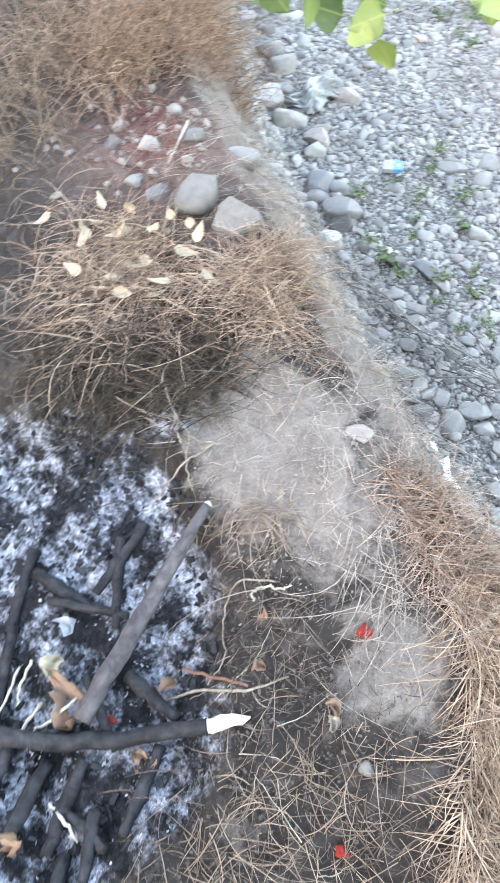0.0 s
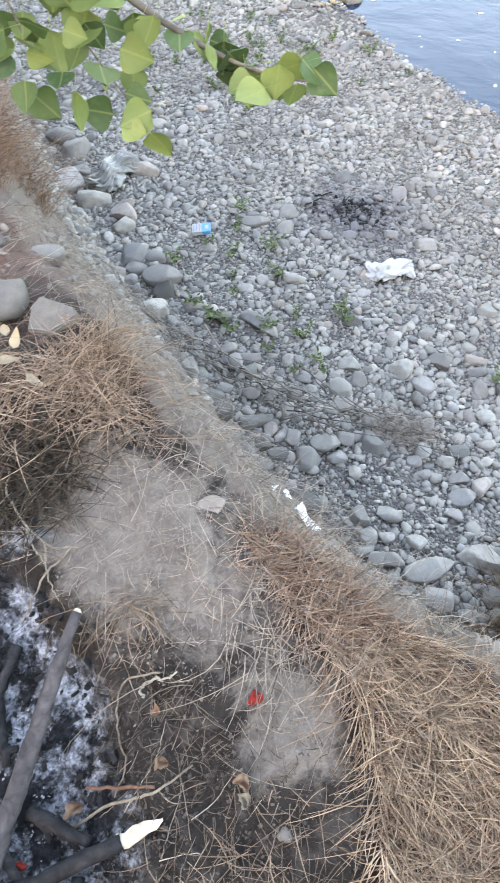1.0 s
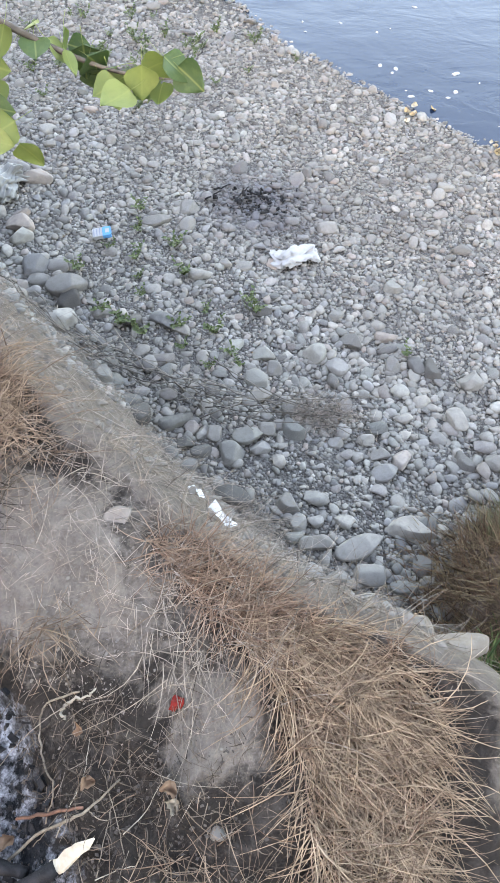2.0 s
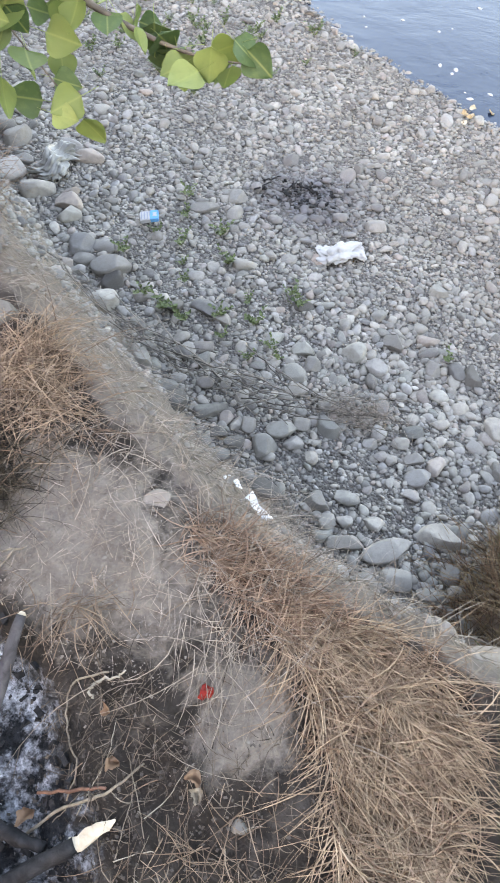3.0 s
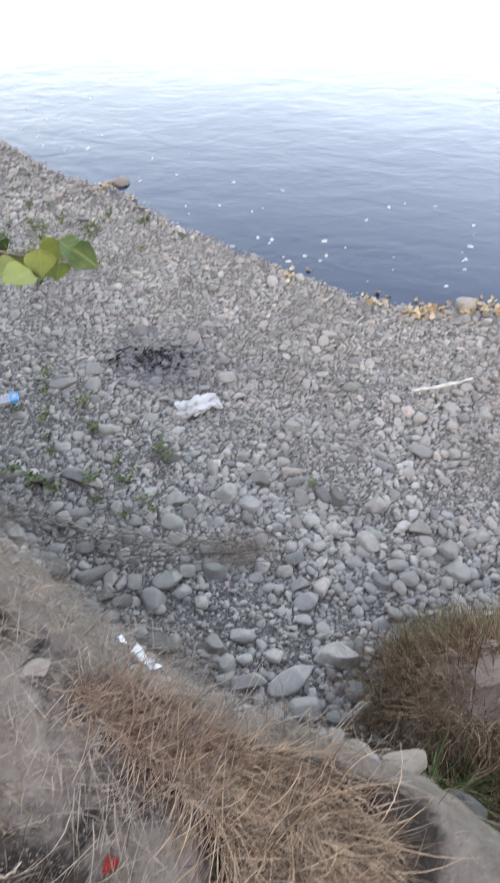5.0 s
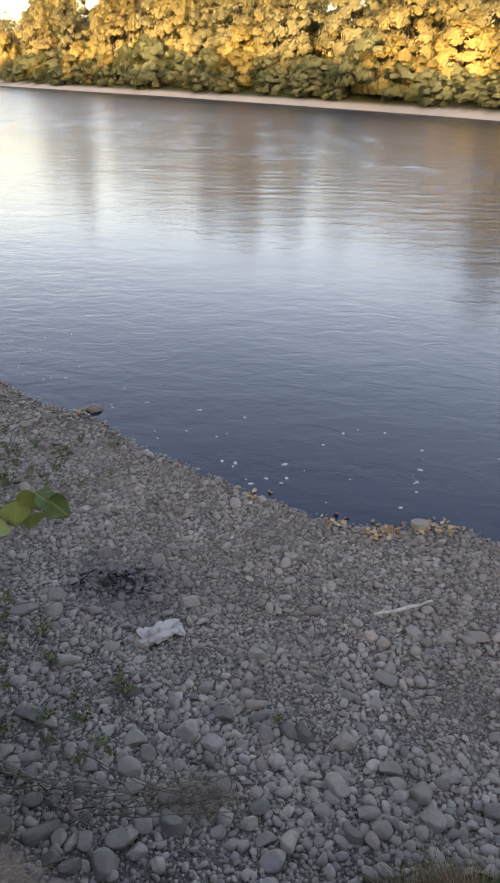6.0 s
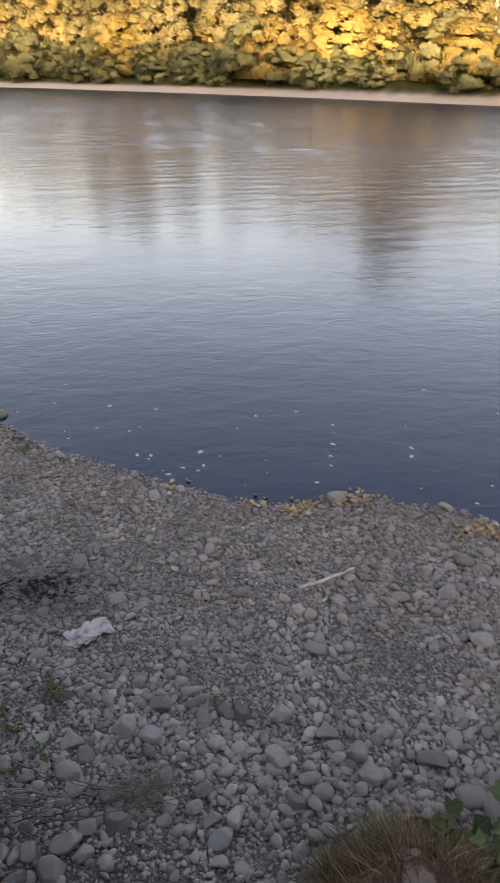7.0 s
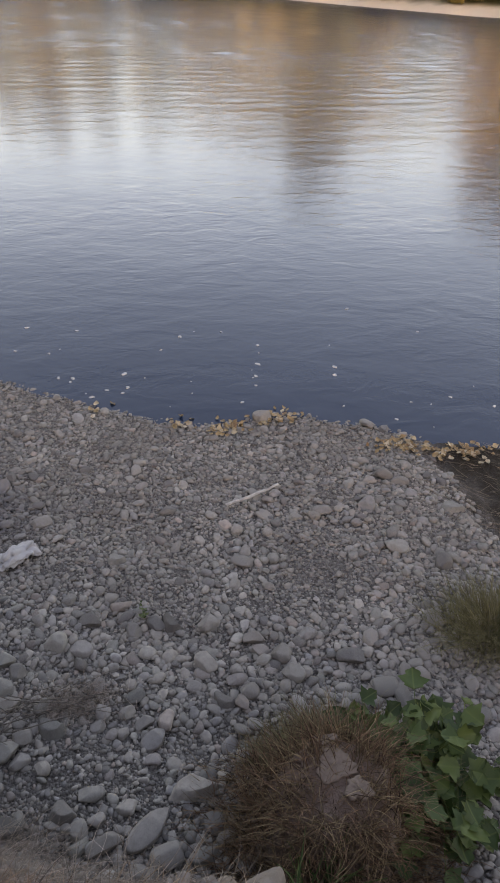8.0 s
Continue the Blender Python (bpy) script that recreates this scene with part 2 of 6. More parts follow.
def leaf_material(name, dark, mid, pale, glow=0.45, single=False):
    """Leaves that let some light through."""
    n = Nodes(name)
    c = n.ramp(n.chance(single), (0.0, dark), (0.5, mid), (1.0, pale))
    c = n.mix(n.ramp(n.noise(9, 4), (0.35, 0.0), (0.8, 0.5)), c, dark)
    if single:
        across = n.maths("ABSOLUTE", n.add("ShaderNodeSeparateXYZ", Vector=n.at).outputs[0])
        c = n.mix(n.ramp(across, (0.0006, 0.6), (0.0018, 0.0)), c, pale)
        c = n.mix(n.ramp(n.noise(60, 4), (0.5, 0.0), (0.75, 0.4)), c, mid)
    n.end(c, 0.5, None, 0.3)
    thin = n.add("ShaderNodeBsdfTranslucent", Color=c)
    both = n.add("ShaderNodeMixShader", Fac=glow)
    n.put(both.inputs[1], n.shader.outputs[0]), n.put(both.inputs[2], thin.outputs[0])
    n.put(n.tree.nodes["Material Output"].inputs["Surface"], both.outputs[0])
    return n.mat


def wood_material(name, dark, pale, scale=60, rough=0.85, bump=0.5):
    n = Nodes(name)
    grain = n.noise(scale, 6, 0.65, 0.6)
    c = n.mix(n.ramp(grain, (0.3, 0.0), (0.7, 1.0)), dark, pale)
    c = n.mix(n.ramp(n.noise(scale * 0.2, 4), (0.45, 0.0), (0.7, 0.6)), c, tuple(0.5 * v for v in dark))
    return n.end(c, rough, n.bump(grain, bump, 0.004))


def plain_material(name, a, b, scale=40, rough=0.6, bump=0.15, **more):
    n = Nodes(name)
    grain = n.noise(scale, 4)
    return n.end(n.mix(grain, a, b), rough, n.bump(grain, bump, 0.003), **more)


M_GROUND, M_WATER = ground_material(), water_material()
M_STONE, M_PEBBLE = stone_material("stone", True), stone_material("pebble", False)
M_BANK_STONE = stone_material("bank_stone", True, 0.78)
M_TAN_STONE = stone_material("tan_stone", True, 0.9, (1.12, 0.98, 0.86))
M_SINGED_GRASS = straw_material("singed_grass", (0.012, 0.010, 0.008), (0.10, 0.077, 0.055))
M_SLATE, M_DARK = stone_material("slate_stone", True, 0.55), stone_material("dark_stone", True, 0.33)
M_STRAW = straw_material("straw", (0.11, 0.068, 0.045), (0.46, 0.335, 0.23))
M_RUSSET = straw_material("russet_straw", (0.11, 0.068, 0.047), (0.40, 0.29, 0.21))
M_RUST_GRASS = straw_material("rust_grass", (0.12, 0.068, 0.045), (0.37, 0.255, 0.185))
M_RED_STEM = straw_material("red_stem", (0.06, 0.02, 0.018), (0.22, 0.09, 0.075))
M_LITTER = straw_material("straw_litter", (0.12, 0.096, 0.078), (0.36, 0.30, 0.24))
M_GREY_STEM = straw_material("grey_stem", (0.165, 0.13, 0.108), (0.41, 0.34, 0.285))
M_WASHED_STEM = straw_material("washed_stem", (0.06, 0.052, 0.045), (0.24, 0.21, 0.18))
M_TUFT = straw_material("tuft_blade", (0.04, 0.07, 0.025), (0.12, 0.165, 0.06))
M_GREEN = straw_material("green_blade", (0.05, 0.085, 0.02), (0.17, 0.22, 0.06))
M_OLIVE = straw_material("olive_blade", (0.085, 0.083, 0.038), (0.21, 0.19, 0.105))
M_BURNT_STEM = straw_material("burnt_stem", (0.02, 0.016, 0.013), (0.19, 0.15, 0.115))
M_MATTED = straw_material("matted_fibre", (0.022, 0.018, 0.015), (0.18, 0.142, 0.112))
M_BROWN_STEM = straw_material("brown_stem", (0.085, 0.058, 0.042), (0.29, 0.21, 0.15))
M_BARK = wood_material("bark", (0.07, 0.055, 0.045), (0.2, 0.17, 0.14), 25)


# ---- building helpers ----
def mesh_of(name, verts, faces, material, smooth=True):
    """A mesh from arrays: verts n x 3, faces m x 3 or m x 4."""
    verts, faces = np.asarray(verts, np.float32), np.asarray(faces, np.int32)
    me = bpy.data.meshes.new(name)
    m, k = faces.shape
    me.vertices.add(len(verts)), me.loops.add(m * k), me.polygons.add(m)
    me.vertices.foreach_set("co", verts.ravel())
    me.loops.foreach_set("vertex_index", faces.ravel())
    me.polygons.foreach_set("loop_start", np.arange(0, m * k, k, dtype=np.int32))
    me.polygons.foreach_set("use_smooth", np.full(m, smooth))
    me.update(calc_edges=True)
    me.materials.append(material)
    return me


def thing(name, label, category, me=None, at=None, group="", kind=""):
    ob = tagged(new(name, me), label, category, group, kind)
    if at is not None:
        ob.matrix_world = at
    return ob


def part(name, me, parent, label="", m=None):
    ob = new(name, me)
    ob.parent = parent
    if m is not None:
        ob.matrix_basis = m
    return tagged(ob, label)


def join(pieces):
    """Several (verts, faces) with faces of one size, as one."""
    verts, faces, start = [], [], 0
    for v, f in pieces:
        verts.append(v), faces.append(np.asarray(f) + start)
        start += len(v)
    return np.concatenate(verts), np.concatenate(faces)


def tube(points, radii, sides=8, rng=None, rough=0.0):
    """A closed tube of quads along points."""
    p = np.asarray(points, float)
    r = np.broadcast_to(np.asarray(radii, float), (len(p),))
    d = np.gradient(p, axis=0)
    d /= np.linalg.norm(d, axis=1)[:, None] + 1e-9
    up = np.where(np.abs(d[:, 2:3]) > 0.9, [[1.0, 0, 0]], [[0, 0, 1.0]])
    a = np.cross(d, up)
    a /= np.linalg.norm(a, axis=1)[:, None]
    b = np.cross(d, a)
    t = np.linspace(0, 2 * math.pi, sides, endpoint=False)
    ring = a[:, None] * np.cos(t)[None, :, None] + b[:, None] * np.sin(t)[None, :, None]
    scale = r[:, None] * (1 + (rng.normal(0, rough, (len(p), sides)) if rng is not None and rough else 0))
    v = (p[:, None] + ring * scale[..., None]).reshape(-1, 3)
    i, j = np.meshgrid(np.arange(len(p) - 1), np.arange(sides), indexing="ij")
    k = (j + 1) % sides
    f = np.stack([i * sides + j, i * sides + k, (i + 1) * sides + k, (i + 1) * sides + j], -1).reshape(-1, 4)
    v = np.concatenate([v, p[:1], p[-1:]])
    n, last = len(p) * sides, (len(p) - 1) * sides
    caps = [[n, (q + 2) % sides, (q + 1) % sides, q] for q in range(0, sides, 2)] + [[n + 1, last + q, last + (q + 1) % sides, last + (q + 2) % sides] for q in range(0, sides, 2)]
    return v, np.concatenate([f, np.array(caps)])


def bent(a, b, n, sag, rng, lift=0.0):
    """Points from a to b with a wandering course."""
    a, b = np.asarray(a, float), np.asarray(b, float)
    s = np.linspace(0, 1, n)[:, None]
    walk_off = np.cumsum(rng.normal(0, 1, (n, 3)), axis=0)
    walk_off -= walk_off[:1] + (walk_off[-1:] - walk_off[:1]) * s
    p = a + (b - a) * s + walk_off * sag / math.sqrt(n) + np.array([0, 0, 1.0]) * lift * np.sin(s * math.pi)
    return p


def on_ground(x, y, lift=0.0):
    return np.array([x, y, float(terrain(x, y)) + lift])


def blades(rng, base, azimuth, length, rise, bend, width, steps=5, swerve=0.4, clear=0.004, ground=True):
    """Grass: three-sided tapering stems from base points (n x 3), as (verts, faces)."""
    n = len(base)
    p, az, el = np.array(base, float), np.array(azimuth, float), np.array(rise, float)
    width = np.broadcast_to(np.asarray(width, float), (n,))
    turn = rng.normal(0, swerve, n) / steps
    rings = []
    for s in range(steps + 1):
        d = np.stack([np.cos(az) * np.cos(el), np.sin(az) * np.cos(el), np.sin(el)], 1)
        side = np.stack([-np.sin(az), np.cos(az), np.zeros(n)], 1)
        up = np.cross(d, side)
        w = (width * (1.0 - 0.75 * (s / steps) ** 1.5))[:, None]
        rings.append(np.stack([p + side * w, p - side * w * 0.5 + up * w * 0.8, p - side * w * 0.5 - up * w * 0.8], 1))
        p = p + d * (np.asarray(length) / steps)[:, None]
        if ground:
            floor = terrain(p[:, 0], p[:, 1]) + clear
            low = p[:, 2] < floor
            p[low, 2] = floor[low]
            el = np.where(low, np.maximum(el, 0.05), el - np.asarray(bend) / steps)
        else:
            el = el - np.asarray(bend) / steps
        az = az + turn
    v = np.stack(rings, 1).reshape(n, -1, 3)
    f = []
    for s in range(steps):
        for q in range(3):
            k = (q + 1) % 3
            f.append([s * 3 + q, s * 3 + k, s * 3 + 3 + k, s * 3 + 3 + q])
    f = np.array(f)[None] + (np.arange(n) * (steps + 1) * 3)[:, None, None]
    return v.reshape(-1, 3), f.reshape(-1, 4)


def ball(level):
    bm = bmesh.new()
    bmesh.ops.create_icosphere(bm, subdivisions=level, radius=1)
    v = np.array([x.co[:] for x in bm.verts])
    f = np.array([[x.index for x in y.verts] for y in bm.faces])
    bm.free()
    return v, f


def cobble(level, seed, worn=0.10):
    """A water-worn stone about one unit in half length."""
    rng = np.random.default_rng(seed)
    v, f = ball(level)
    v = np.sign(v) * np.abs(v) ** rng.uniform(0.78, 1.0)
    v /= np.abs(v).max()
    for _ in range(9):
        d = rng.normal(0, 1, 3)
        d /= np.linalg.norm(d)
        cut = rng.uniform(0.54, 0.9)
        over = np.maximum(0, v @ d - cut)
        v -= np.outer(over * rng.uniform(0.7, 1.0), d)
    v /= np.abs(v).max(axis=0)
    for _ in range(3):
        d = rng.normal(0, 1.3, 3)
        v *= (1 + worn * 0.5 * np.sin(v @ d + rng.uniform(0, 6)))[:, None]
    return v * [1, 1, 1], f


def turns(rng, n, tilt=0.35):
    """n rotation matrices: any heading, small tilts."""
    a, b, c = rng.uniform(0, 2 * math.pi, n), rng.normal(0, tilt, n), rng.normal(0, tilt, n)
    ca, sa, cb, sb, cc, sc = np.cos(a), np.sin(a), np.cos(b), np.sin(b), np.cos(c), np.sin(c)
    z, o = np.zeros(n), np.ones(n)
    rz = np.stack([ca, -sa, z, sa, ca, z, z, z, o], 1).reshape(n, 3, 3)
    rx = np.stack([o, z, z, z, cb, -sb, z, sb, cb], 1).reshape(n, 3, 3)
    ry = np.stack([cc, z, sc, z, o, z, -sc, z, cc], 1).reshape(n, 3, 3)
    return rz @ rx @ ry


def scatter(shape, place, rot, size):
    """Copies of one (verts, faces) in one mesh."""
    v, f = shape
    n = len(place)
    out = np.einsum("nij,nvj->nvi", rot, v[None] * size[:, None, :]) + place[:, None]
    return out.reshape(-1, 3), (f[None] + (np.arange(n) * len(v))[:, None, None]).reshape(-1, f.shape[1])


# ---- ground: one sheet from the bank to the far woods ----
def steps_out(lo, hi, step, ends):
    inner = np.arange(lo, hi + step / 2, step)
    grow = step * np.cumsum(1.16 ** np.arange(1, 60))
    return np.concatenate([(lo - grow)[::-1][(lo - grow)[::-1] > ends[0]], inner, (hi + grow)[(hi + grow) < ends[1]]])


def make_ground():
    xs = np.union1d(steps_out(-2.9, 2.6, 0.024, (-420, 420)).round(4), np.concatenate([np.arange(-120, -46, 4.0), np.arange(-46, 34, 1.25), np.arange(34, 121, 4.0)]))
    ys = np.union1d(steps_out(-0.5, 4.6, 0.024, (-420, 900)).round(4), np.concatenate([np.arange(-60, 20, 3.0), np.arange(20, 40, 2.0), np.arange(40, 114, 0.8), np.arange(114, 190, 3.0)]))
    x, y = np.meshgrid(xs, ys, indexing="ij")
    z = terrain(x, y)
    near = (np.abs(x) < 4) & (y > -1.5) & (y < 6)
    lumpy = near * (y < line(FOOT, x))
    z = z + near * 0.003 * wobble(x, y, 0.075, 9) + lumpy * (0.006 * wobble(x, y, 0.17, 14) + 0.005 * wobble(x + 3, y, 0.09, 15) * wobble(x, y, 0.31, 16))
    nx, ny = x.shape
    i, j = np.meshgrid(np.arange(nx - 1), np.arange(ny - 1), indexing="ij")
    f = np.stack([i * ny + j, (i + 1) * ny + j, (i + 1) * ny + j + 1, i * ny + j + 1], -1).reshape(-1, 4)
    me = mesh_of("ground", np.stack([x, y, z], -1).reshape(-1, 3), f, M_GROUND)
    foot, rim, shore, far = line(FOOT, x), line(RIM, x), line(SHORE, x), line(FAR, x)
    masks = {
        "soil": np.maximum(1 - ease(-0.12, 0.10, y - foot + 0.07 * wobble(x, y, 0.3, 3)), np.minimum(1, sod(x, y) * 12)),
        "ash": np.clip(np.maximum(pit_depth(x, y), 0.7 * np.exp(-(((x + 0.67) / 0.09) ** 2 + ((y - 0.42) / 0.06) ** 2)) + 0.52 * np.exp(-(((x + 0.30) / 0.12) ** 2 + ((y - 0.08) / 0.10) ** 2))) + 0.62 * np.exp(-(((x + 0.70) / 0.26) ** 2 + ((y - 2.89) / 0.17) ** 2)), 0, 1),
        "dust": np.clip(np.exp(-((((x + 0.43) * 0.9 - (y - 0.49) * 0.44) / 0.28) ** 2 + (((x + 0.43) * 0.44 + (y - 0.49) * 0.9) / 0.175) ** 2))
                        + 0.9 * np.exp(-(((x - 0.45) / 0.10) ** 2 + ((y - 0.36) / 0.14) ** 2)) + 0.4 * np.exp(-(((x + 0.08) / 0.10) ** 2 + ((y + 0.02) / 0.08) ** 2)) + np.exp(-(((x + 0.06) / 0.075) ** 2 + ((y - 0.31) / 0.10) ** 2)) + (0.95 - 0.3 * ease(0.4, 1.0, x)) * ease(-0.06, 0.06, y - rim) + 0.22 * np.clip(wobble(x, y, 1.9, 8), 0, 1) * (np.hypot(x + 0.3, y) > 1.1) + 0.15 * sod(x, y) / 0.34, 0, 1),
        "red": np.exp(-(((x + 1.24) / 0.32) ** 2 + ((y - 1.0) / 0.20) ** 2)) + np.minimum(1, sod(x, y) * 5),
        "mud": np.maximum(ease(1.98, 2.28, x + 0.12 * wobble(x, y, 0.5, 1)) * ease(1.3, 2.3, y + 0.15 * wobble(x, y, 0.4, 6)), ease(-0.05, 0.05, y - shore) * (y < far - 9)),
        "sand": ease(-8, -6, y - far) * (1 - ease(3, 5, y - far)),
        "wild": np.maximum(ease(3, 5, y - far), ease(6, 14, rim - y)),
    }
    for name, value in masks.items():
        at = me.attributes.new(name, "FLOAT", "POINT")
        at.data.foreach_set("value", value.ravel().astype(np.float32))
    return thing("ground", "dusty bank and grey gravel shore of a river", "ground", me, kind="structure")


ground = make_ground()


def make_river():
    """The water's face, with real low waves in midstream."""
    rng = np.random.default_rng(9)
    xs = np.concatenate([[-420, -200, -110], np.arange(-70, -36, 1.5), np.arange(-36, 42, 0.5), [46, 52, 60, 90, 200, 420]])
    ys = np.concatenate([[-300, -100, -40, -15, -6, -2, 0], np.arange(1, 5, 0.5), np.arange(5, 58, 0.12), np.arange(58, 112, 0.24), [114, 120, 140, 200, 300, 560]])
    x, y = np.meshgrid(xs, ys, indexing="ij")
    z = np.zeros_like(x)
    for _ in range(14):
        size, a = rng.uniform(0.36, 0.78), rng.normal(0, 0.65)
        k = 2 * math.pi / size
        z += np.sin(k * (x * math.sin(a) + y * math.cos(a) + 0.3 * wobble(x, y, 9.0, size)) + rng.uniform(0, 6)) * (0.036 / k)
    calm = 1 - 0.55 * ease(-22, -4, y - line(FAR, x))
    gusts = 0.85 + 0.4 * wobble(x * 0.5, y, 11, 3) + 0.25 * wobble(x * 0.4, y, 4.3, 5)
    z *= calm * np.clip(gusts, 0.4, 1.4) * ease(5, 22, 0.7 * x + 0.71 * y) * (y < 111) * (x > -69) * (x < 41)
    nx, ny = x.shape
    i, j = np.meshgrid(np.arange(nx - 1), np.arange(ny - 1), indexing="ij")
    f = np.stack([i * ny + j, (i + 1) * ny + j, (i + 1) * ny + j + 1, i * ny + j + 1], -1).reshape(-1, 4)
    return thing("water", "dark calm river with fine ripples", "river", mesh_of("river", np.stack([x, y, z], -1).reshape(-1, 3), f, M_WATER), kind="structure")


river = make_river()


# ---- far bank: trees, willow shrubs, woods ----
def leaf_clumps(rng, centres, radii, per, size, upright=False, heart=None):
    """Small leafy quads on and in blobs."""
    n = len(centres) * per
    d = rng.normal(0, 1, (n, 3))
    d /= np.linalg.norm(d, axis=1)[:, None]
    d[:, 2] = np.where(d[:, 2] < -0.3, -d[:, 2], d[:, 2])
    r = np.repeat(radii, per) * rng.uniform(0.4, 1.3, n)
    c = np.repeat(centres, per, axis=0) + d * r[:, None]
    face = d + rng.normal(0, 0.5, (n, 3))
    if heart is not None:
        face = 0.4 * d + (c - heart) / np.linalg.norm(c - heart, axis=1)[:, None] + rng.normal(0, 0.32, (n, 3))
    face /= np.linalg.norm(face, axis=1)[:, None]
    side = np.cross(face, rng.normal(0, 1, (n, 3)))
    if upright:
        side = np.array([0, 0, 1.0]) + rng.normal(0, 0.28, (n, 3))
        side -= face * np.sum(side * face, axis=1)[:, None]
    side /= np.linalg.norm(side, axis=1)[:, None]
    rot = np.stack([side, np.cross(face, side), face], 2)
    s = size * rng.uniform(0.5, 1.35, n)
    quad = np.array([[-1, -0.35, 0], [0.1, -0.6, 0.18], [1, 0.1, 0], [-0.1, 0.62, -0.15]]) * ([1.5, 0.5, 1] if upright else [1, 1, 1])
    v = np.einsum("nij,nvj->nvi", rot, quad[None] * s[:, None, None]) + c[:, None]
    return v.reshape(-1, 3), np.arange(n * 4).reshape(n, 4)


def far_tree(seed, tall, wide, leaf, low=0.15, per=170, blobs=150, size=0.125, name="tree", upright=False):
    """A broad tree: tapered trunk with limbs, and a crown of leaf clumps."""
    rng = np.random.default_rng(seed)
    trunk = [tube(bent((0, 0, -0.4), (rng.normal(0, 0.3), rng.normal(0, 0.3), tall * 0.72), 9, 0.3, rng), np.linspace(0.016 * tall, 0.003 * tall, 9), 8)]
    centres, radii = [], []
    for k in range(blobs):
        h = low + (1 - low) * (k + 0.5) / blobs
        out = wide * math.sin(math.pi * min(1, 0.20 + 0.76 * (h - low) / (1 - low))) ** 0.7
        a, q = rng.uniform(0, 2 * math.pi), math.sqrt(rng.uniform(0.05, 1.0))
        r = wide * rng.uniform(0.13, 0.28) * (1 - 0.3 * h)
        centres.append((out * q * math.cos(a), out * q * math.sin(a), max(0.6 * r, tall * h * rng.uniform(0.92, 1.02) - 0.4 * r)))
        radii.append(r)
        if k % 12 == 1:
            c = centres[-1]
            trunk.append(tube(bent((0, 0, c[2] * 0.62), c, 4, 0.15, rng), np.linspace(0.006 * tall, 0.0015 * tall, 4), 4))
    ob = thing(name, "", "")
    part("trunk", mesh_of("trunk", *join(trunk), M_BARK), ob)
    heart = np.linspace(-0.97, 0.97, 7)
    masses = [leaf_clumps(rng, np.array(centres), np.array(radii), per, size, upright, np.array([0, 0, tall * 0.4]))]
    for c, r in zip(centres, radii):
        masses.append(tube(np.array(c) + np.outer(heart * 0.5 * r, [0, 0, 1.0]), 0.5 * r * np.sqrt(1 - heart ** 2), 8, rng, 0.16))
    v, f = join(masses)
    me = mesh_of("crown", v, f, leaf)
    mid = np.concatenate([np.repeat(centres, per * 4, axis=0), np.repeat(centres, 58, axis=0)])
    blob, crown = v - mid, v - [0, 0, tall * 0.4]
    soft = 0.35 * blob / np.linalg.norm(blob, axis=1)[:, None] + 0.8 * crown / np.linalg.norm(crown, axis=1)[:, None] + rng.normal(0, 0.22, v.shape)
    me.normals_split_custom_set_from_vertices(soft / np.linalg.norm(soft, axis=1)[:, None])
    part("crown", me, ob)
    return ob


M_GOLD = leaf_material("golden_leaves", (0.226, 0.196, 0.077), (0.310, 0.268, 0.103), (0.412, 0.349, 0.133), 0.35)
M_AMBER = leaf_material("amber_leaves", (0.264, 0.197, 0.084), (0.354, 0.264, 0.112), (0.450, 0.335, 0.139), 0.35)
M_DULL = leaf_material("olive_leaves", (0.164, 0.157, 0.072), (0.220, 0.210, 0.096), (0.287, 0.268, 0.122), 0.35)
M_WILLOW = leaf_material("willow_leaves", (0.195, 0.216, 0.104), (0.274, 0.294, 0.144), (0.351, 0.367, 0.180), 0.35)
M_YELLOW = leaf_material("yellow_leaves", (0.296, 0.245, 0.084), (0.412, 0.335, 0.112), (0.516, 0.418, 0.138), 0.35)


# glades in the far wood through which the sky comes down to the water, as bearings from the bank
GLADES = ((23.5, 2.3, 0.0), (0.9, 1.3, 0.7))


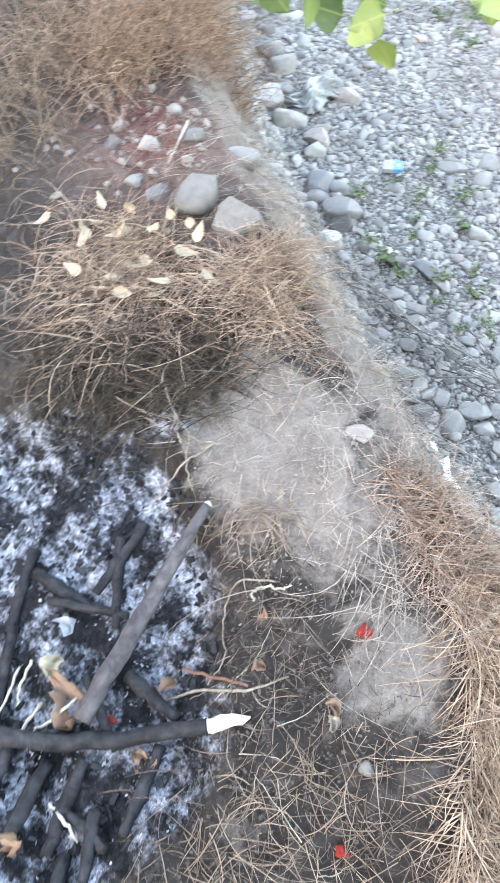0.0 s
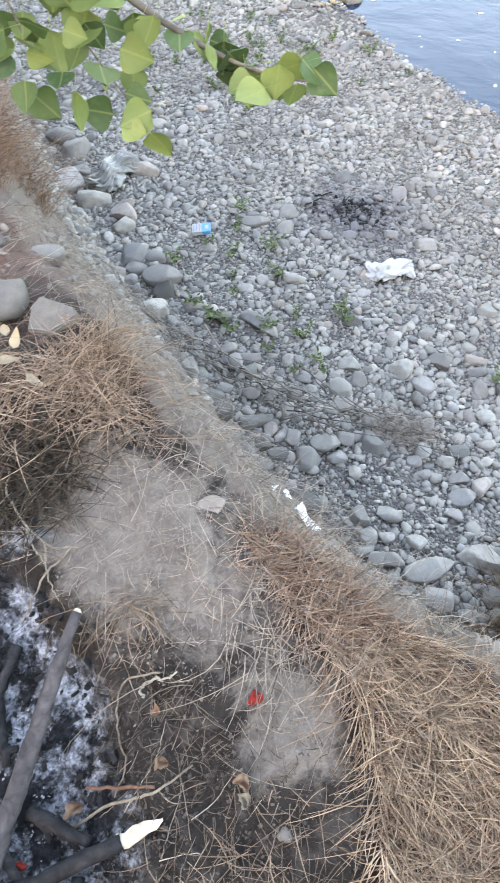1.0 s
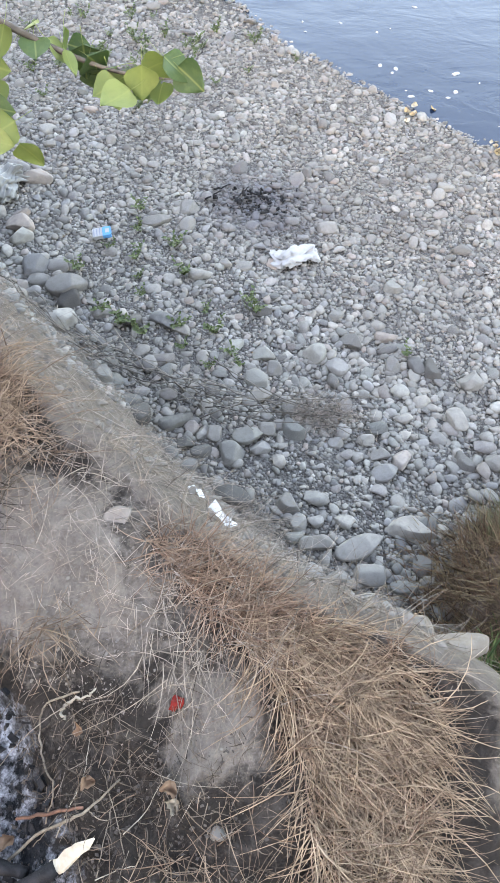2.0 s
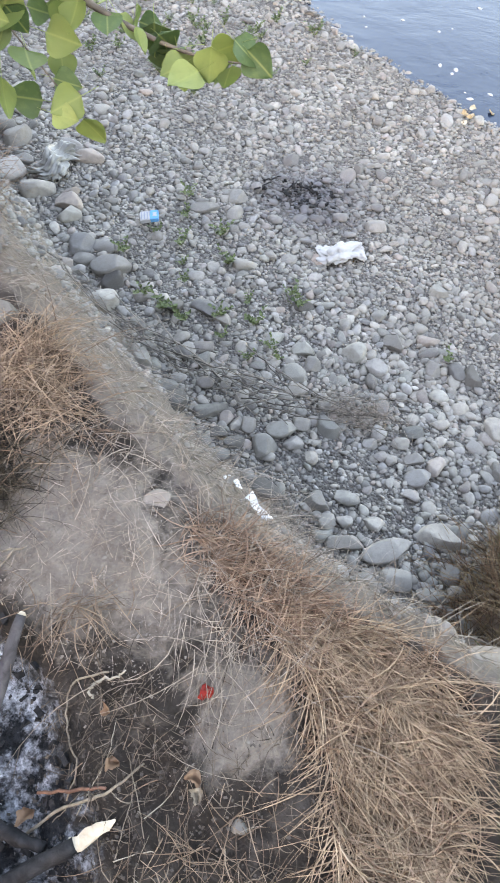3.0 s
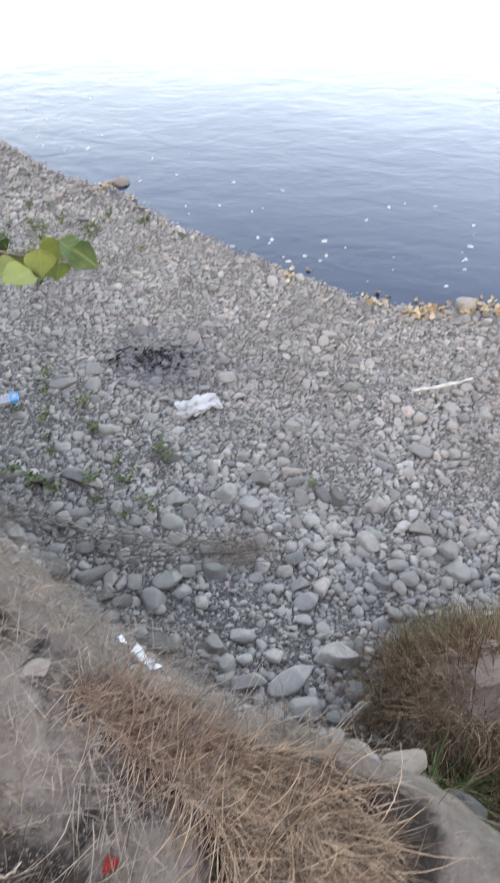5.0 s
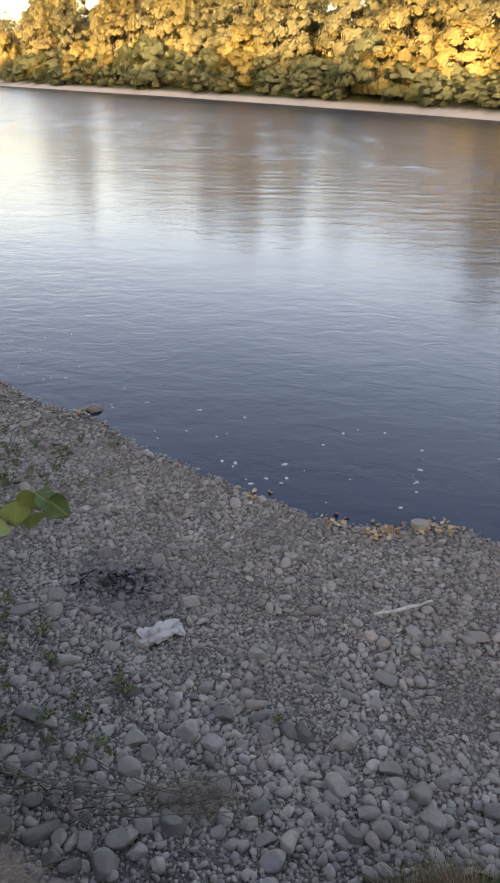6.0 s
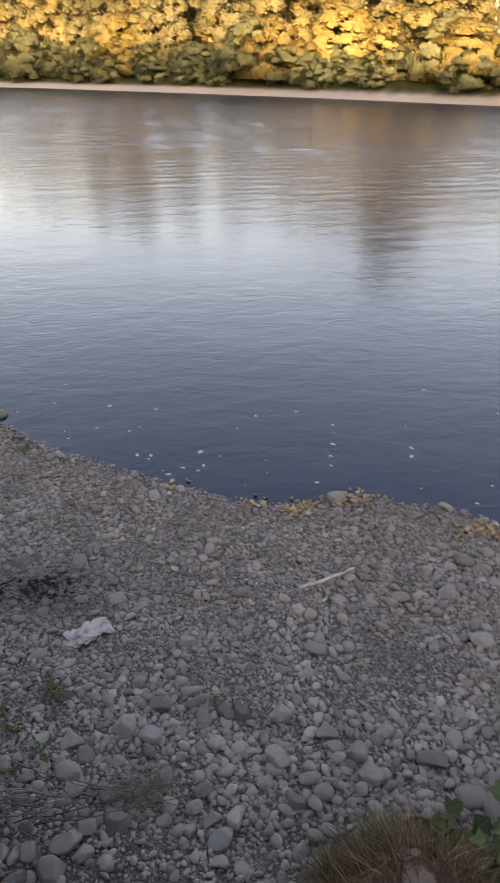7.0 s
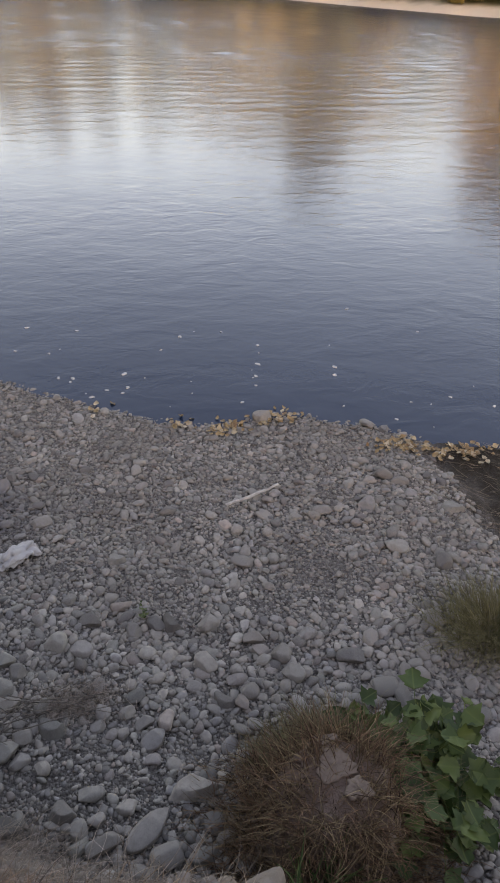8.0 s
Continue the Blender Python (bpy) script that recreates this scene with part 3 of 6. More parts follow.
def far_shore():
    rng = np.random.default_rng(5)
    kinds = [
        (far_tree(1, 11.5, 4.0, M_GOLD), "tall tree with olive-gold autumn leaves on the far bank"),
        (far_tree(2, 12.5, 3.6, M_DULL, 0.1), "tall dull olive tree on the far bank"),
        (far_tree(3, 9.5, 4.2, M_AMBER), "broad tree with amber autumn leaves on the far bank"),
        (far_tree(4, 13.5, 2.9, M_GOLD, 0.2), "slender gold-green poplar on the far bank"),
        (far_tree(5, 7.0, 3.2, M_YELLOW, 0.08), "smaller tree with bright yellow leaves on the far bank"),
    ]
    for ob, label in kinds:
        tagged(ob, label, "tree", "trees on the far bank")
    xs = np.arange(-60, 42, 3.4)
    used = set()
    for row, (inland, spread) in enumerate(((8.5, 1.5), (13, 2.0), (19, 2.5))):
        for k, x in enumerate(xs[::2] if row == 2 else xs + row * 0.9):
            x = x + rng.uniform(-0.9, 0.9)
            slope = (line(FAR, x + 1) - line(FAR, x - 1)) / 2
            nrm = np.array([-slope, 1.0]) / math.hypot(slope, 1)
            d = inland + rng.uniform(-spread, spread)
            p = np.array([x, line(FAR, x)]) + nrm * d
            bearing = math.degrees(math.atan2(p[0] - 0.2, p[1]))
            pick = int(rng.choice([0, 1, 2, 3, 4], p=[(0.3, 0.15, 0.2, 0.1, 0.25), (0.35, 0.3, 0.1, 0.2, 0.05), (0.3, 0.4, 0.0, 0.3, 0.0)][row]))
            s = rng.uniform(0.75, 1.15) * (0.86, 1.08, 1.2)[row]
            for gap, half, low in GLADES:
                s *= low if abs(bearing - gap) < half else 1
            if s == 0:
                continue
            m = pose(p[0], p[1], float(terrain(*p)) - 0.1, 0, 0, rng.uniform(0, 360)) @ Matrix.Diagonal((s * rng.uniform(0.9, 1.15), s, s * rng.uniform(0.9, 1.1), 1))
            if pick in used:
                copy = copy_thing(kinds[pick][0], m)
                copy.matrix_basis = m
            else:
                kinds[pick][0].matrix_basis = m
                used.add(pick)


def far_shrubs():
    rng = np.random.default_rng(6)
    made = []
    for k, (leaf, label) in enumerate(((M_WILLOW, "grey-green willow shrub on the far shore"), (M_WILLOW, "grey-green willow shrub on the far shore"), (M_YELLOW, "yellowing shrub on the far shore"))):
        ob = far_tree(20 + k, 3.0, 1.6, leaf, 0.02, 430, 46, 0.075, "shrub", True)
        made.append(tagged(ob, label, "shrub", "shrubs on the far shore"))
    placed = set()
    for row, inland in enumerate((3.6, 5.2)):
        for x in np.arange(-50, 40, 1.7) + row * 0.5:
            x = x + rng.uniform(-0.4, 0.4)
            slope = (line(FAR, x + 1) - line(FAR, x - 1)) / 2
            nrm = np.array([-slope, 1.0]) / math.hypot(slope, 1)
            p = np.array([x, line(FAR, x)]) + nrm * (inland + rng.uniform(-0.9, 1.6))
            pick = 2 if rng.uniform() < (0.7 if -20 < x < -8 else 0.22) else int(rng.integers(0, 2))
            s = rng.uniform(0.7, 1.25) * (1.15 if row else 0.8) * (1 + 0.2 * math.sin(x * 0.45))
            m = pose(p[0], p[1], float(terrain(*p)) - 0.1, 0, 0, rng.uniform(0, 360)) @ Matrix.Diagonal((s * 1.35, s * 1.35, s * rng.uniform(0.85, 1.1), 1))
            if pick in placed:
                copy_thing(made[pick], m).matrix_basis = m
            else:
                made[pick].matrix_basis = m
                placed.add(pick)


def back_woods():
    """The wood behind the first trees, one leafy mass."""
    rng = np.random.default_rng(8)
    x = rng.uniform(-120, 90, 520)
    y = line(FAR, x) + rng.uniform(26, 60, 520)
    z = terrain(x, y) + rng.uniform(0.5, 9.0, 520)
    v, f = leaf_clumps(rng, np.stack([x, y, z], 1), rng.uniform(1.2, 2.6, 520), 60, 0.45)
    thing("woods", "dense olive autumn woods behind the far bank", "woods", mesh_of("woods", v, f, M_DULL, False), kind="stuff")


far_shore()
far_shrubs()
back_woods()


# ---- gravel shore: stones and pebbles ----
SHAPES = {level: [cobble(level, 40 + k) for k in range(10)] for level in (1, 2, 3, 4)}
taken = {}


def free(x, y, r, slack=0.84):
    i, j = int(x // 0.15), int(y // 0.15)
    for a in (i - 1, i, i + 1):
        for b in (j - 1, j, j + 1):
            for (u, v, q) in taken.get((a, b), ()):
                if (u - x) ** 2 + (v - y) ** 2 < ((r + q) * slack) ** 2:
                    return False
    return True


def claim(x, y, r):
    taken.setdefault((int(x // 0.15), int(y // 0.15)), []).append((x, y, r))


# x, y, length, breadth, height, heading
ROW_STONES = (
    (-0.416, 1.366, 0.096, 0.084, 0.056, 39), (-0.375, 1.459, 0.104, 0.07, 0.046, 24), (-0.317, 1.417, 0.073, 0.061, 0.04, 10),
    (-0.314, 1.507, 0.066, 0.054, 0.035, 10), (-0.216, 1.533, 0.083, 0.094, 0.052, 37), (-0.239, 1.378, 0.053, 0.057, 0.033, 25),
    (-0.045, 1.52, 0.056, 0.045, 0.029, 38), (0.007, 1.476, 0.056, 0.044, 0.029, 24), (0.045, 1.485, 0.047, 0.049, 0.029, 26),
    (0.13, 1.514, 0.077, 0.053, 0.035, 39), (0.206, 1.515, 0.068, 0.079, 0.042, 171), (0.159, 1.437, 0.092, 0.071, 0.047, 35),
    (0.063, 1.569, 0.061, 0.054, 0.035, 174), (0.097, 1.629, 0.079, 0.05, 0.033, 26),
)
FOOT_STONES = (
    (-0.159, 1.204, 0.081, 0.068, 0.045, 8), (-0.075, 1.257, 0.098, 0.053, 0.035, 5), (-0.103, 1.141, 0.055, 0.06, 0.034, 8),
    (-0.045, 1.163, 0.06, 0.044, 0.03, 5), (-0.102, 1.091, 0.063, 0.044, 0.029, 38), (-0.018, 1.085, 0.121, 0.061, 0.041, 26),
    (0.05, 1.194, 0.076, 0.048, 0.032, 176), (0.123, 1.109, 0.155, 0.079, 0.053, 38), (0.068, 0.977, 0.083, 0.06, 0.04, 11),
    (0.172, 1.008, 0.102, 0.07, 0.047, 13), (0.279, 1.223, 0.166, 0.075, 0.049, 11), (0.327, 1.091, 0.076, 0.079, 0.047, 3),
    (0.297, 0.997, 0.104, 0.048, 0.032, 8), (0.133, 0.974, 0.075, 0.045, 0.03, 24),
)
MID_STONES = (
    (-0.224, 1.956, 0.086, 0.085, 0.053, 172), (-0.423, 1.885, 0.091, 0.075, 0.047, 32), (-0.365, 1.818, 0.07, 0.064, 0.041, 16),
    (-0.119, 1.904, 0.085, 0.069, 0.044, 170), (0.432, 1.977, 0.093, 0.092, 0.058, 3), (0.394, 1.754, 0.067, 0.1, 0.041, 31),
    (0.439, 1.563, 0.059, 0.089, 0.037, 32), (0.496, 1.653, 0.095, 0.054, 0.035, 12), (0.544, 1.588, 0.072, 0.069, 0.045, 175),
    (0.511, 1.532, 0.05, 0.073, 0.031, 22), (0.056, 2.146, 0.089, 0.059, 0.037, 13), (-0.08, 2.065, 0.088, 0.082, 0.051, 13),
    (0.104, 1.974, 0.071, 0.07, 0.044, 10),
)
BANK_FOOT_STONES = (
    (-0.592, 1.434, 0.048, 0.067, 0.03, 14), (-0.55, 1.425, 0.043, 0.065, 0.027, 1), (-0.502, 1.43, 0.052, 0.065, 0.032, 8),
    (-1.018, 1.581, 0.087, 0.077, 0.048, 10), (-1.521, 2.019, 0.107, 0.072, 0.041, 16), (-1.565, 1.958, 0.066, 0.06, 0.035, 5),
    (-1.492, 1.952, 0.06, 0.049, 0.028, 173), (-1.164, 1.917, 0.084, 0.061, 0.037, 22), (-0.8, 1.916, 0.088, 0.059, 0.036, 1),
    (-1.047, 2.745, 0.103, 0.078, 0.043, 26), (-1.156, 2.592, 0.129, 0.069, 0.038, 25), (-1.721, 2.269, 0.108, 0.105, 0.057, 23),
    (-0.341, 2.804, 0.096, 0.074, 0.042, 25), (0.035, 2.463, 0.084, 0.071, 0.042, 20),
)
EAST_STONES = (
    (1.014, 1.693, 0.13, 0.075, 0.048, 168), (1.469, 2.362, 0.118, 0.094, 0.055, 147), (1.668, 2.227, 0.086, 0.109, 0.054, 159),
    (1.438, 2.742, 0.083, 0.112, 0.052, 154), (0.618, 1.858, 0.093, 0.062, 0.04, 4), (0.385, 1.757, 0.075, 0.084, 0.047, 176),
    (0.439, 1.568, 0.076, 0.093, 0.047, 179), (0.545, 1.593, 0.086, 0.069, 0.045, 168), (0.716, 1.759, 0.096, 0.084, 0.054, 177),
    (0.738, 1.647, 0.084, 0.076, 0.049, 162), (0.849, 1.843, 0.084, 0.063, 0.04, 7), (1.163, 2.713, 0.107, 0.062, 0.035, 3),
    (1.932, 2.666, 0.13, 0.081, 0.044, 0), (0.074, 1.636, 0.08, 0.051, 0.033, 12),
)
DARK_STONES = (
    (-0.858, 1.48, 0.089, 0.069, 0.044, 2), (-0.774, 1.377, 0.097, 0.094, 0.06, 13), (-0.66, 1.447, 0.123, 0.067, 0.044, 37),
    (-0.591, 1.357, 0.064, 0.057, 0.037, 38), (-1.332, 1.947, 0.11, 0.101, 0.059, 0), (-0.363, 1.19, 0.135, 0.065, 0.043, 172),
    (-0.506, 2.133, 0.096, 0.056, 0.034, 177), (0.202, 2.003, 0.057, 0.085, 0.035, 34), (0.266, 1.999, 0.066, 0.099, 0.041, 13),
    (-0.877, 1.933, 0.137, 0.074, 0.045, 170), (-0.523, 1.34, 0.077, 0.048, 0.032, 26), (-1.009, 1.903, 0.083, 0.06, 0.036, 33),
)
FAR_STONES = (
    (-1.593, 5.34, 0.16, 0.12, 0.09, 10), (1.052, 3.813, 0.12, 0.10, 0.09, 0), (-1.296, 1.802, 0.14, 0.10, 0.08, 30),
    (-1.94, 2.369, 0.15, 0.10, 0.08, 30), (-1.753, 2.344, 0.13, 0.10, 0.07, 20), (-1.559, 2.096, 0.14, 0.09, 0.07, 40),
    (-1.367, 2.015, 0.16, 0.11, 0.09, 20), (-1.854, 2.71, 0.16, 0.09, 0.07, 10), (-2.125, 2.422, 0.15, 0.13, 0.09, 60),
    (-2.26, 2.709, 0.14, 0.11, 0.08, 90), (-2.396, 2.755, 0.17, 0.10, 0.08, 10),
)

# stones caught on the slope under the bank's edge: place, size, heading
LEDGE_STONES = (
    (0.372, 0.670, 0.845, 0.17, 0.085, 0.075, 28, M_TAN_STONE, "smooth tan stone jutting from the bank's slope"), (0.565, 0.655, 0.64, 0.14, 0.11, 0.10, 40, M_DARK, "dark blue-grey rounded stone on the bank's slope"),
    (0.325, 0.802, 0.545, 0.085, 0.08, 0.06, 80, M_TAN_STONE, "small tan stone on the bank's slope"), (0.43, 0.86, 0.36, 0.12, 0.07, 0.06, 10, M_TAN_STONE, "small reddish stone at the bank's foot"),
)


def boulders():
    k = 0
    for rows, mat in ((ROW_STONES, M_STONE), (FOOT_STONES, M_STONE), (MID_STONES, M_STONE), (BANK_FOOT_STONES, M_STONE), (EAST_STONES, M_STONE), (FAR_STONES, M_STONE), (DARK_STONES, M_SLATE)):
        for x, y, a, b, c, head in rows:
            if not free(x, y, 0.25 * (a + b), 0.5):
                continue
            claim(x, y, (a + b) * 0.25)
            v, f = SHAPES[4][k % 10]
            k += 1
            me = mesh_of("river_stone", v * [a * 0.56, b * 0.56, c * 0.68], f, mat)
            label = "dark slate-grey water-worn stone bedded in the gravel" if mat is M_SLATE else "smooth grey water-worn stone bedded in the gravel"
            thing("river_stone", label, "stone", me, Matrix.Translation(on_ground(x, y, c * 0.25)) @ pose(0, 0, 0, 0, 0, head), "large stones on the shore")
    for x, y, z, a, b, c, head, mat, label in LEDGE_STONES:
        me = mesh_of("river_stone", SHAPES[4][k % 10][0] * [a / 2, b / 2, c / 2], SHAPES[4][k % 10][1], mat)
        k += 1
        thing("river_stone", label, "stone", me, Matrix.Translation((x, y, z)) @ pose(0, 0, 0, 0, 0, head), "large stones on the shore")


def on_beach(x, y):
    foot, shore = line(FOOT, x), line(SHORE, x)
    low = foot - 0.04 - 0.4 * (foot - line(RIM, x)) * ease(-0.6, -1.5, x)
    wet = 2.10 + 0.10 * wobble(x, y, 0.5, 4)
    return (y > low) & (y < shore + 0.06) & ((x < wet) | (y < 1.5 + 0.2 * wobble(y, x, 0.5, 3))) & (sod(x, y) < 0.03)


def pebbles():
    rng = np.random.default_rng(12)
    near, mid, tiny = [], [], []
    for lo, hi, tries, slack in ((0.035, 0.052, 420, 0.80), (0.022, 0.035, 5600, 0.72), (0.012, 0.022, 31000, 0.60), (0.0055, 0.012, 120000, 0.54)):
        x = np.where(rng.uniform(0, 1, tries) < 0.86, rng.uniform(-3.7, 2.1, tries), rng.uniform(-5.2, 4.2, tries))
        y = line(FOOT, x) - 0.45 + (line(SHORE, x) - line(FOOT, x) + 0.55) * rng.uniform(0, 1, tries) ** 1.15
        keep = on_beach(x, y) & (rng.uniform(2.2, 4.2, tries) > x)
        keep &= ~((lo < 0.01) & ((y > 4.8) | (x > 2.0) | (wobble(x, y, 0.5, 21) > 0.75)))
        bare = np.exp(-((x + 0.15) / 0.55) ** 2 - ((y - 1.32) / 0.24) ** 2) + np.exp(-((x - 0.95) / 0.4) ** 2 - ((y - 2.2) / 0.25) ** 2) + 0.75 * np.exp(-((x + 0.95) / 0.5) ** 2 - ((y - line(FOOT, x) - 0.42) / 0.3) ** 2)
        if lo < 0.01:
            keep &= rng.uniform(0, 1, tries) > 0.5 * bare
        else:
            keep &= rng.uniform(0, 1, tries) > (1.1 if lo > 0.02 else 0.75) * bare
        r = lo + (hi - lo) * rng.uniform(0, 1, tries) ** 1.6
        patch = wobble(x, y, 0.9, 13) + 0.6 * np.exp(-((y - line(FOOT, x) - 0.35) / 0.4) ** 2) + 0.3 * ease(0.4, 1.4, x) + 0.8 * np.exp(-((x - 0.7) / 0.7) ** 2 - ((y - 1.6) / 0.5) ** 2)
        if lo > 0.03:
            keep &= (patch > 0.35) | (rng.uniform(0, 1, tries) < 0.12)
        elif lo > 0.02:
            keep &= ((patch > 0.1) | (rng.uniform(0, 1, tries) < 0.3)) & ((y < 2.0) | (rng.uniform(0, 1, tries) < 0.5))
        elif lo > 0.01:
            keep &= ((patch > -0.15) | (rng.uniform(0, 1, tries) < 0.5)) & ((wobble(x, y, 0.8, 31) > -0.55) | (rng.uniform(0, 1, tries) < 0.3))
        for u, v, q in zip(x[keep], y[keep], r[keep]):
            if free(u, v, q, slack):
                claim(u, v, q)
                (near if lo > 0.03 else mid if lo > 0.01 and (v < 2.3 or q > 0.021) else tiny).append((u, v, q))
    near.sort(key=lambda s: s[1] + 0.4 * abs(s[0]))
    shared = [[mesh_of("stone", v, f, M_STONE) for v, f in SHAPES[3]]][0]
    for u, v, q in near[:300]:
        k = int(rng.integers(0, 10))
        flat = rng.uniform(0.42, 0.75)
        m = Matrix.Translation(on_ground(u, v, q * flat * 0.3)) @ pose(0, 0, 0, rng.normal(0, 9), rng.normal(0, 9), rng.uniform(0, 360))
        part("stone", shared[k], ground, "", m @ Matrix.Diagonal((q * rng.uniform(1.05, 1.5), q * rng.uniform(0.7, 1.0), q * flat, 1)))
    pieces = []
    for level, group in ((2, near[300:]), (2, mid), (1, tiny)):
        g = np.array(group)
        which = rng.integers(0, 10, len(g))
        for k in range(10):
            s = g[which == k]
            n = len(s)
            if not n:
                continue
            flat = rng.uniform(0.36, 0.72, n)
            size = np.stack([s[:, 2] * rng.uniform(1.0, 1.42, n), s[:, 2] * rng.uniform(0.74, 1.05, n), s[:, 2] * flat], 1)
            place = np.stack([s[:, 0], s[:, 1], terrain(s[:, 0], s[:, 1]) + s[:, 2] * flat * rng.uniform(-0.15, 0.7, n)], 1)
            pieces.append(scatter(SHAPES[level][k], place, turns(rng, n, 0.20), size))
    v, f = join(pieces)
    part("gravel", mesh_of("gravel", v, f, M_PEBBLE), ground, "grey river gravel and pebbles")["kind"] = "stuff"
    print("stones", len(near), len(mid), len(tiny), "triangles", len(f))


boulders()
pebbles()


# ---- dry grass of the bank ----
def patch_points(rng, n, centre, reach, turn=0.0):
    a = rng.normal(0, 0.5, (n, 2)) * reach
    c, s = math.cos(radians(turn)), math.sin(radians(turn))
    x, y = centre[0] + a[:, 0] * c - a[:, 1] * s, centre[1] + a[:, 0] * s + a[:, 1] * c
    return np.stack([x, y, terrain(x, y)], 1)


def within(rng, n, corners):
    """Ground points inside a plan outline."""
    c = np.array(corners)
    p = rng.uniform(c.min(0), c.max(0), (n * 6, 2))
    inside = np.zeros(len(p), bool)
    for (x0, y0), (x1, y1) in zip(c, np.roll(c, -1, axis=0)):
        cross = (y0 > p[:, 1]) != (y1 > p[:, 1])
        inside ^= cross & (p[:, 0] < (x1 - x0) * (p[:, 1] - y0) / (y1 - y0 + 1e-12) + x0)
    p = p[inside][:n]
    return np.column_stack([p, terrain(p[:, 0], p[:, 1])])


def grass(name, label, rng, base, heading, spread, length, rise, bend, width, material, category="dry grass", swerve=0.7):
    n = len(base)
    az = np.radians(heading + rng.normal(0, spread, n))
    ln = rng.uniform(*length, n)
    el = np.radians(rng.uniform(*rise, n))
    v, f = blades(rng, base, az, ln, el, np.radians(rng.uniform(*bend, n)), rng.uniform(*width, n), swerve=swerve)
    return thing(name, label, category, mesh_of(name, v, f, material), kind="stuff")


def bank_grass():
    rng = np.random.default_rng(21)
    edge = ((-0.09, 0.475), (-0.03, 0.505), (0.09, 0.52), (0.18, 0.495), (0.25, 0.44), (0.255, 0.33), (0.27, 0.18), (0.26, -0.02), (0.15, -0.02), (0.125, 0.16), (0.075, 0.27), (0.01, 0.38))
    base = within(rng, 3000, edge)
    az = np.where(rng.uniform(0, 1, len(base)) < 0.66, -52, 5) + 30 * wobble(base[:, 0], base[:, 1], 0.28, 3)
    grass("straw_tuft", "thick tuft of flattened pale yellow straw on the bank's edge", rng, base, az, 46, (0.03, 0.13), (2, 34), (10, 90), (0.0005, 0.0013), M_STRAW, swerve=0.7)
    base = within(rng, 1500, edge)
    grass("russet_tuft", "russet blades mixed into the pale straw", rng, base, rng.normal(-20, 70, len(base)), 10, (0.03, 0.11), (2, 40), (20, 100), (0.0005, 0.0012), M_RUST_GRASS)
    base = within(rng, 400, edge)
    grass("straw_tuft", "loose pale straws lying over the tuft", rng, base, rng.normal(-25, 55, len(base)), 14, (0.08, 0.19), (4, 24), (20, 80), (0.0007, 0.0016), M_STRAW, swerve=0.8)
    base = within(rng, 1000, ((-0.278, 0.571), (-0.21, 0.604), (-0.051, 0.551), (0.01, 0.514), (-0.028, 0.452), (-0.148, 0.476)))
    grass("russet_tuft", "russet dry grass hanging over the bank's edge", rng, base, 0, 70, (0.03, 0.12), (0, 45), (40, 120), (0.0006, 0.0012), M_RUST_GRASS)
    n = 420
    x = rng.uniform(-0.45, 0.30, n)
    y = line(RIM, x) + rng.normal(0.05, 0.06, n)
    grass("rim_grass", "thin brown dry grass fringing the bank's edge", rng, np.stack([x, y, terrain(x, y)], 1), rng.normal(20, 90, n), 10, (0.03, 0.13), (0, 50), (30, 110), (0.0005, 0.0012), M_LITTER)
    # the large russet clump further along the edge
    base = np.concatenate([within(rng, 2300, ((-2.6, 2.25), (-1.95, 1.86), (-1.62, 1.62), (-1.36, 1.34), (-1.55, 1.24), (-1.8, 1.36), (-2.4, 1.75))), within(rng, 900, ((-2.5, 2.4), (-1.95, 1.98), (-1.6, 1.74), (-1.42, 1.5), (-1.9, 1.7))), within(rng, 500, ((-1.75, 1.35), (-1.5, 1.25), (-1.5, 1.12), (-1.9, 1.1)))])
    grass("russet_tuft", "large clump of russet dry grass leaning over the bank", rng, base, rng.normal(25, 75, len(base)), 20, (0.10, 0.30), (25, 80), (40, 120), (0.0008, 0.0016), M_RUST_GRASS)
    base = np.concatenate([patch_points(rng, 1200, (-0.74, 0.80), (0.20, 0.09), -35), patch_points(rng, 1100, (-1.0, 0.62), (0.25, 0.16), -40)])
    base = base[(np.hypot(base[:, 0] + 1.0, base[:, 1] - 0.91) > 0.13) & (np.hypot(base[:, 0] + 0.87, base[:, 1] - 0.87) > 0.10)]
    grass("brown_tuft", "matted brown dry grass round the old fire", rng, base, rng.uniform(0, 360, len(base)), 10, (0.06, 0.20), (8, 55), (40, 110), (0.0006, 0.0014), M_RUSSET)
    base = np.concatenate([patch_points(rng, 900, (-0.85, 0.42), (0.17, 0.14), 0), patch_points(rng, 500, (-0.68, 0.55), (0.08, 0.12), 20)])
    grass("singed_tuft", "blackened singed grass beside the old fire", rng, base, rng.uniform(0, 360, len(base)), 10, (0.05, 0.16), (8, 60), (40, 110), (0.0006, 0.0014), M_SINGED_GRASS)
    base = np.concatenate([patch_points(rng, 160, (-0.12, 1.64), (0.26, 0.18), 0), patch_points(rng, 220, (-0.22, 0.24), (0.16, 0.08), 0)])
    grass("matted_litter", "matted brown fibres trodden into the dark soil", rng, base, rng.uniform(0, 360, len(base)), 10, (0.015, 0.07), (0, 25), (0, 40), (0.0004, 0.0010), M_MATTED, swerve=0.6)
    base = np.concatenate([patch_points(rng, 500, (-1.9, 1.30), (0.5, 0.22), -35), patch_points(rng, 400, (-1.75, 0.90), (0.4, 0.25), -30)])
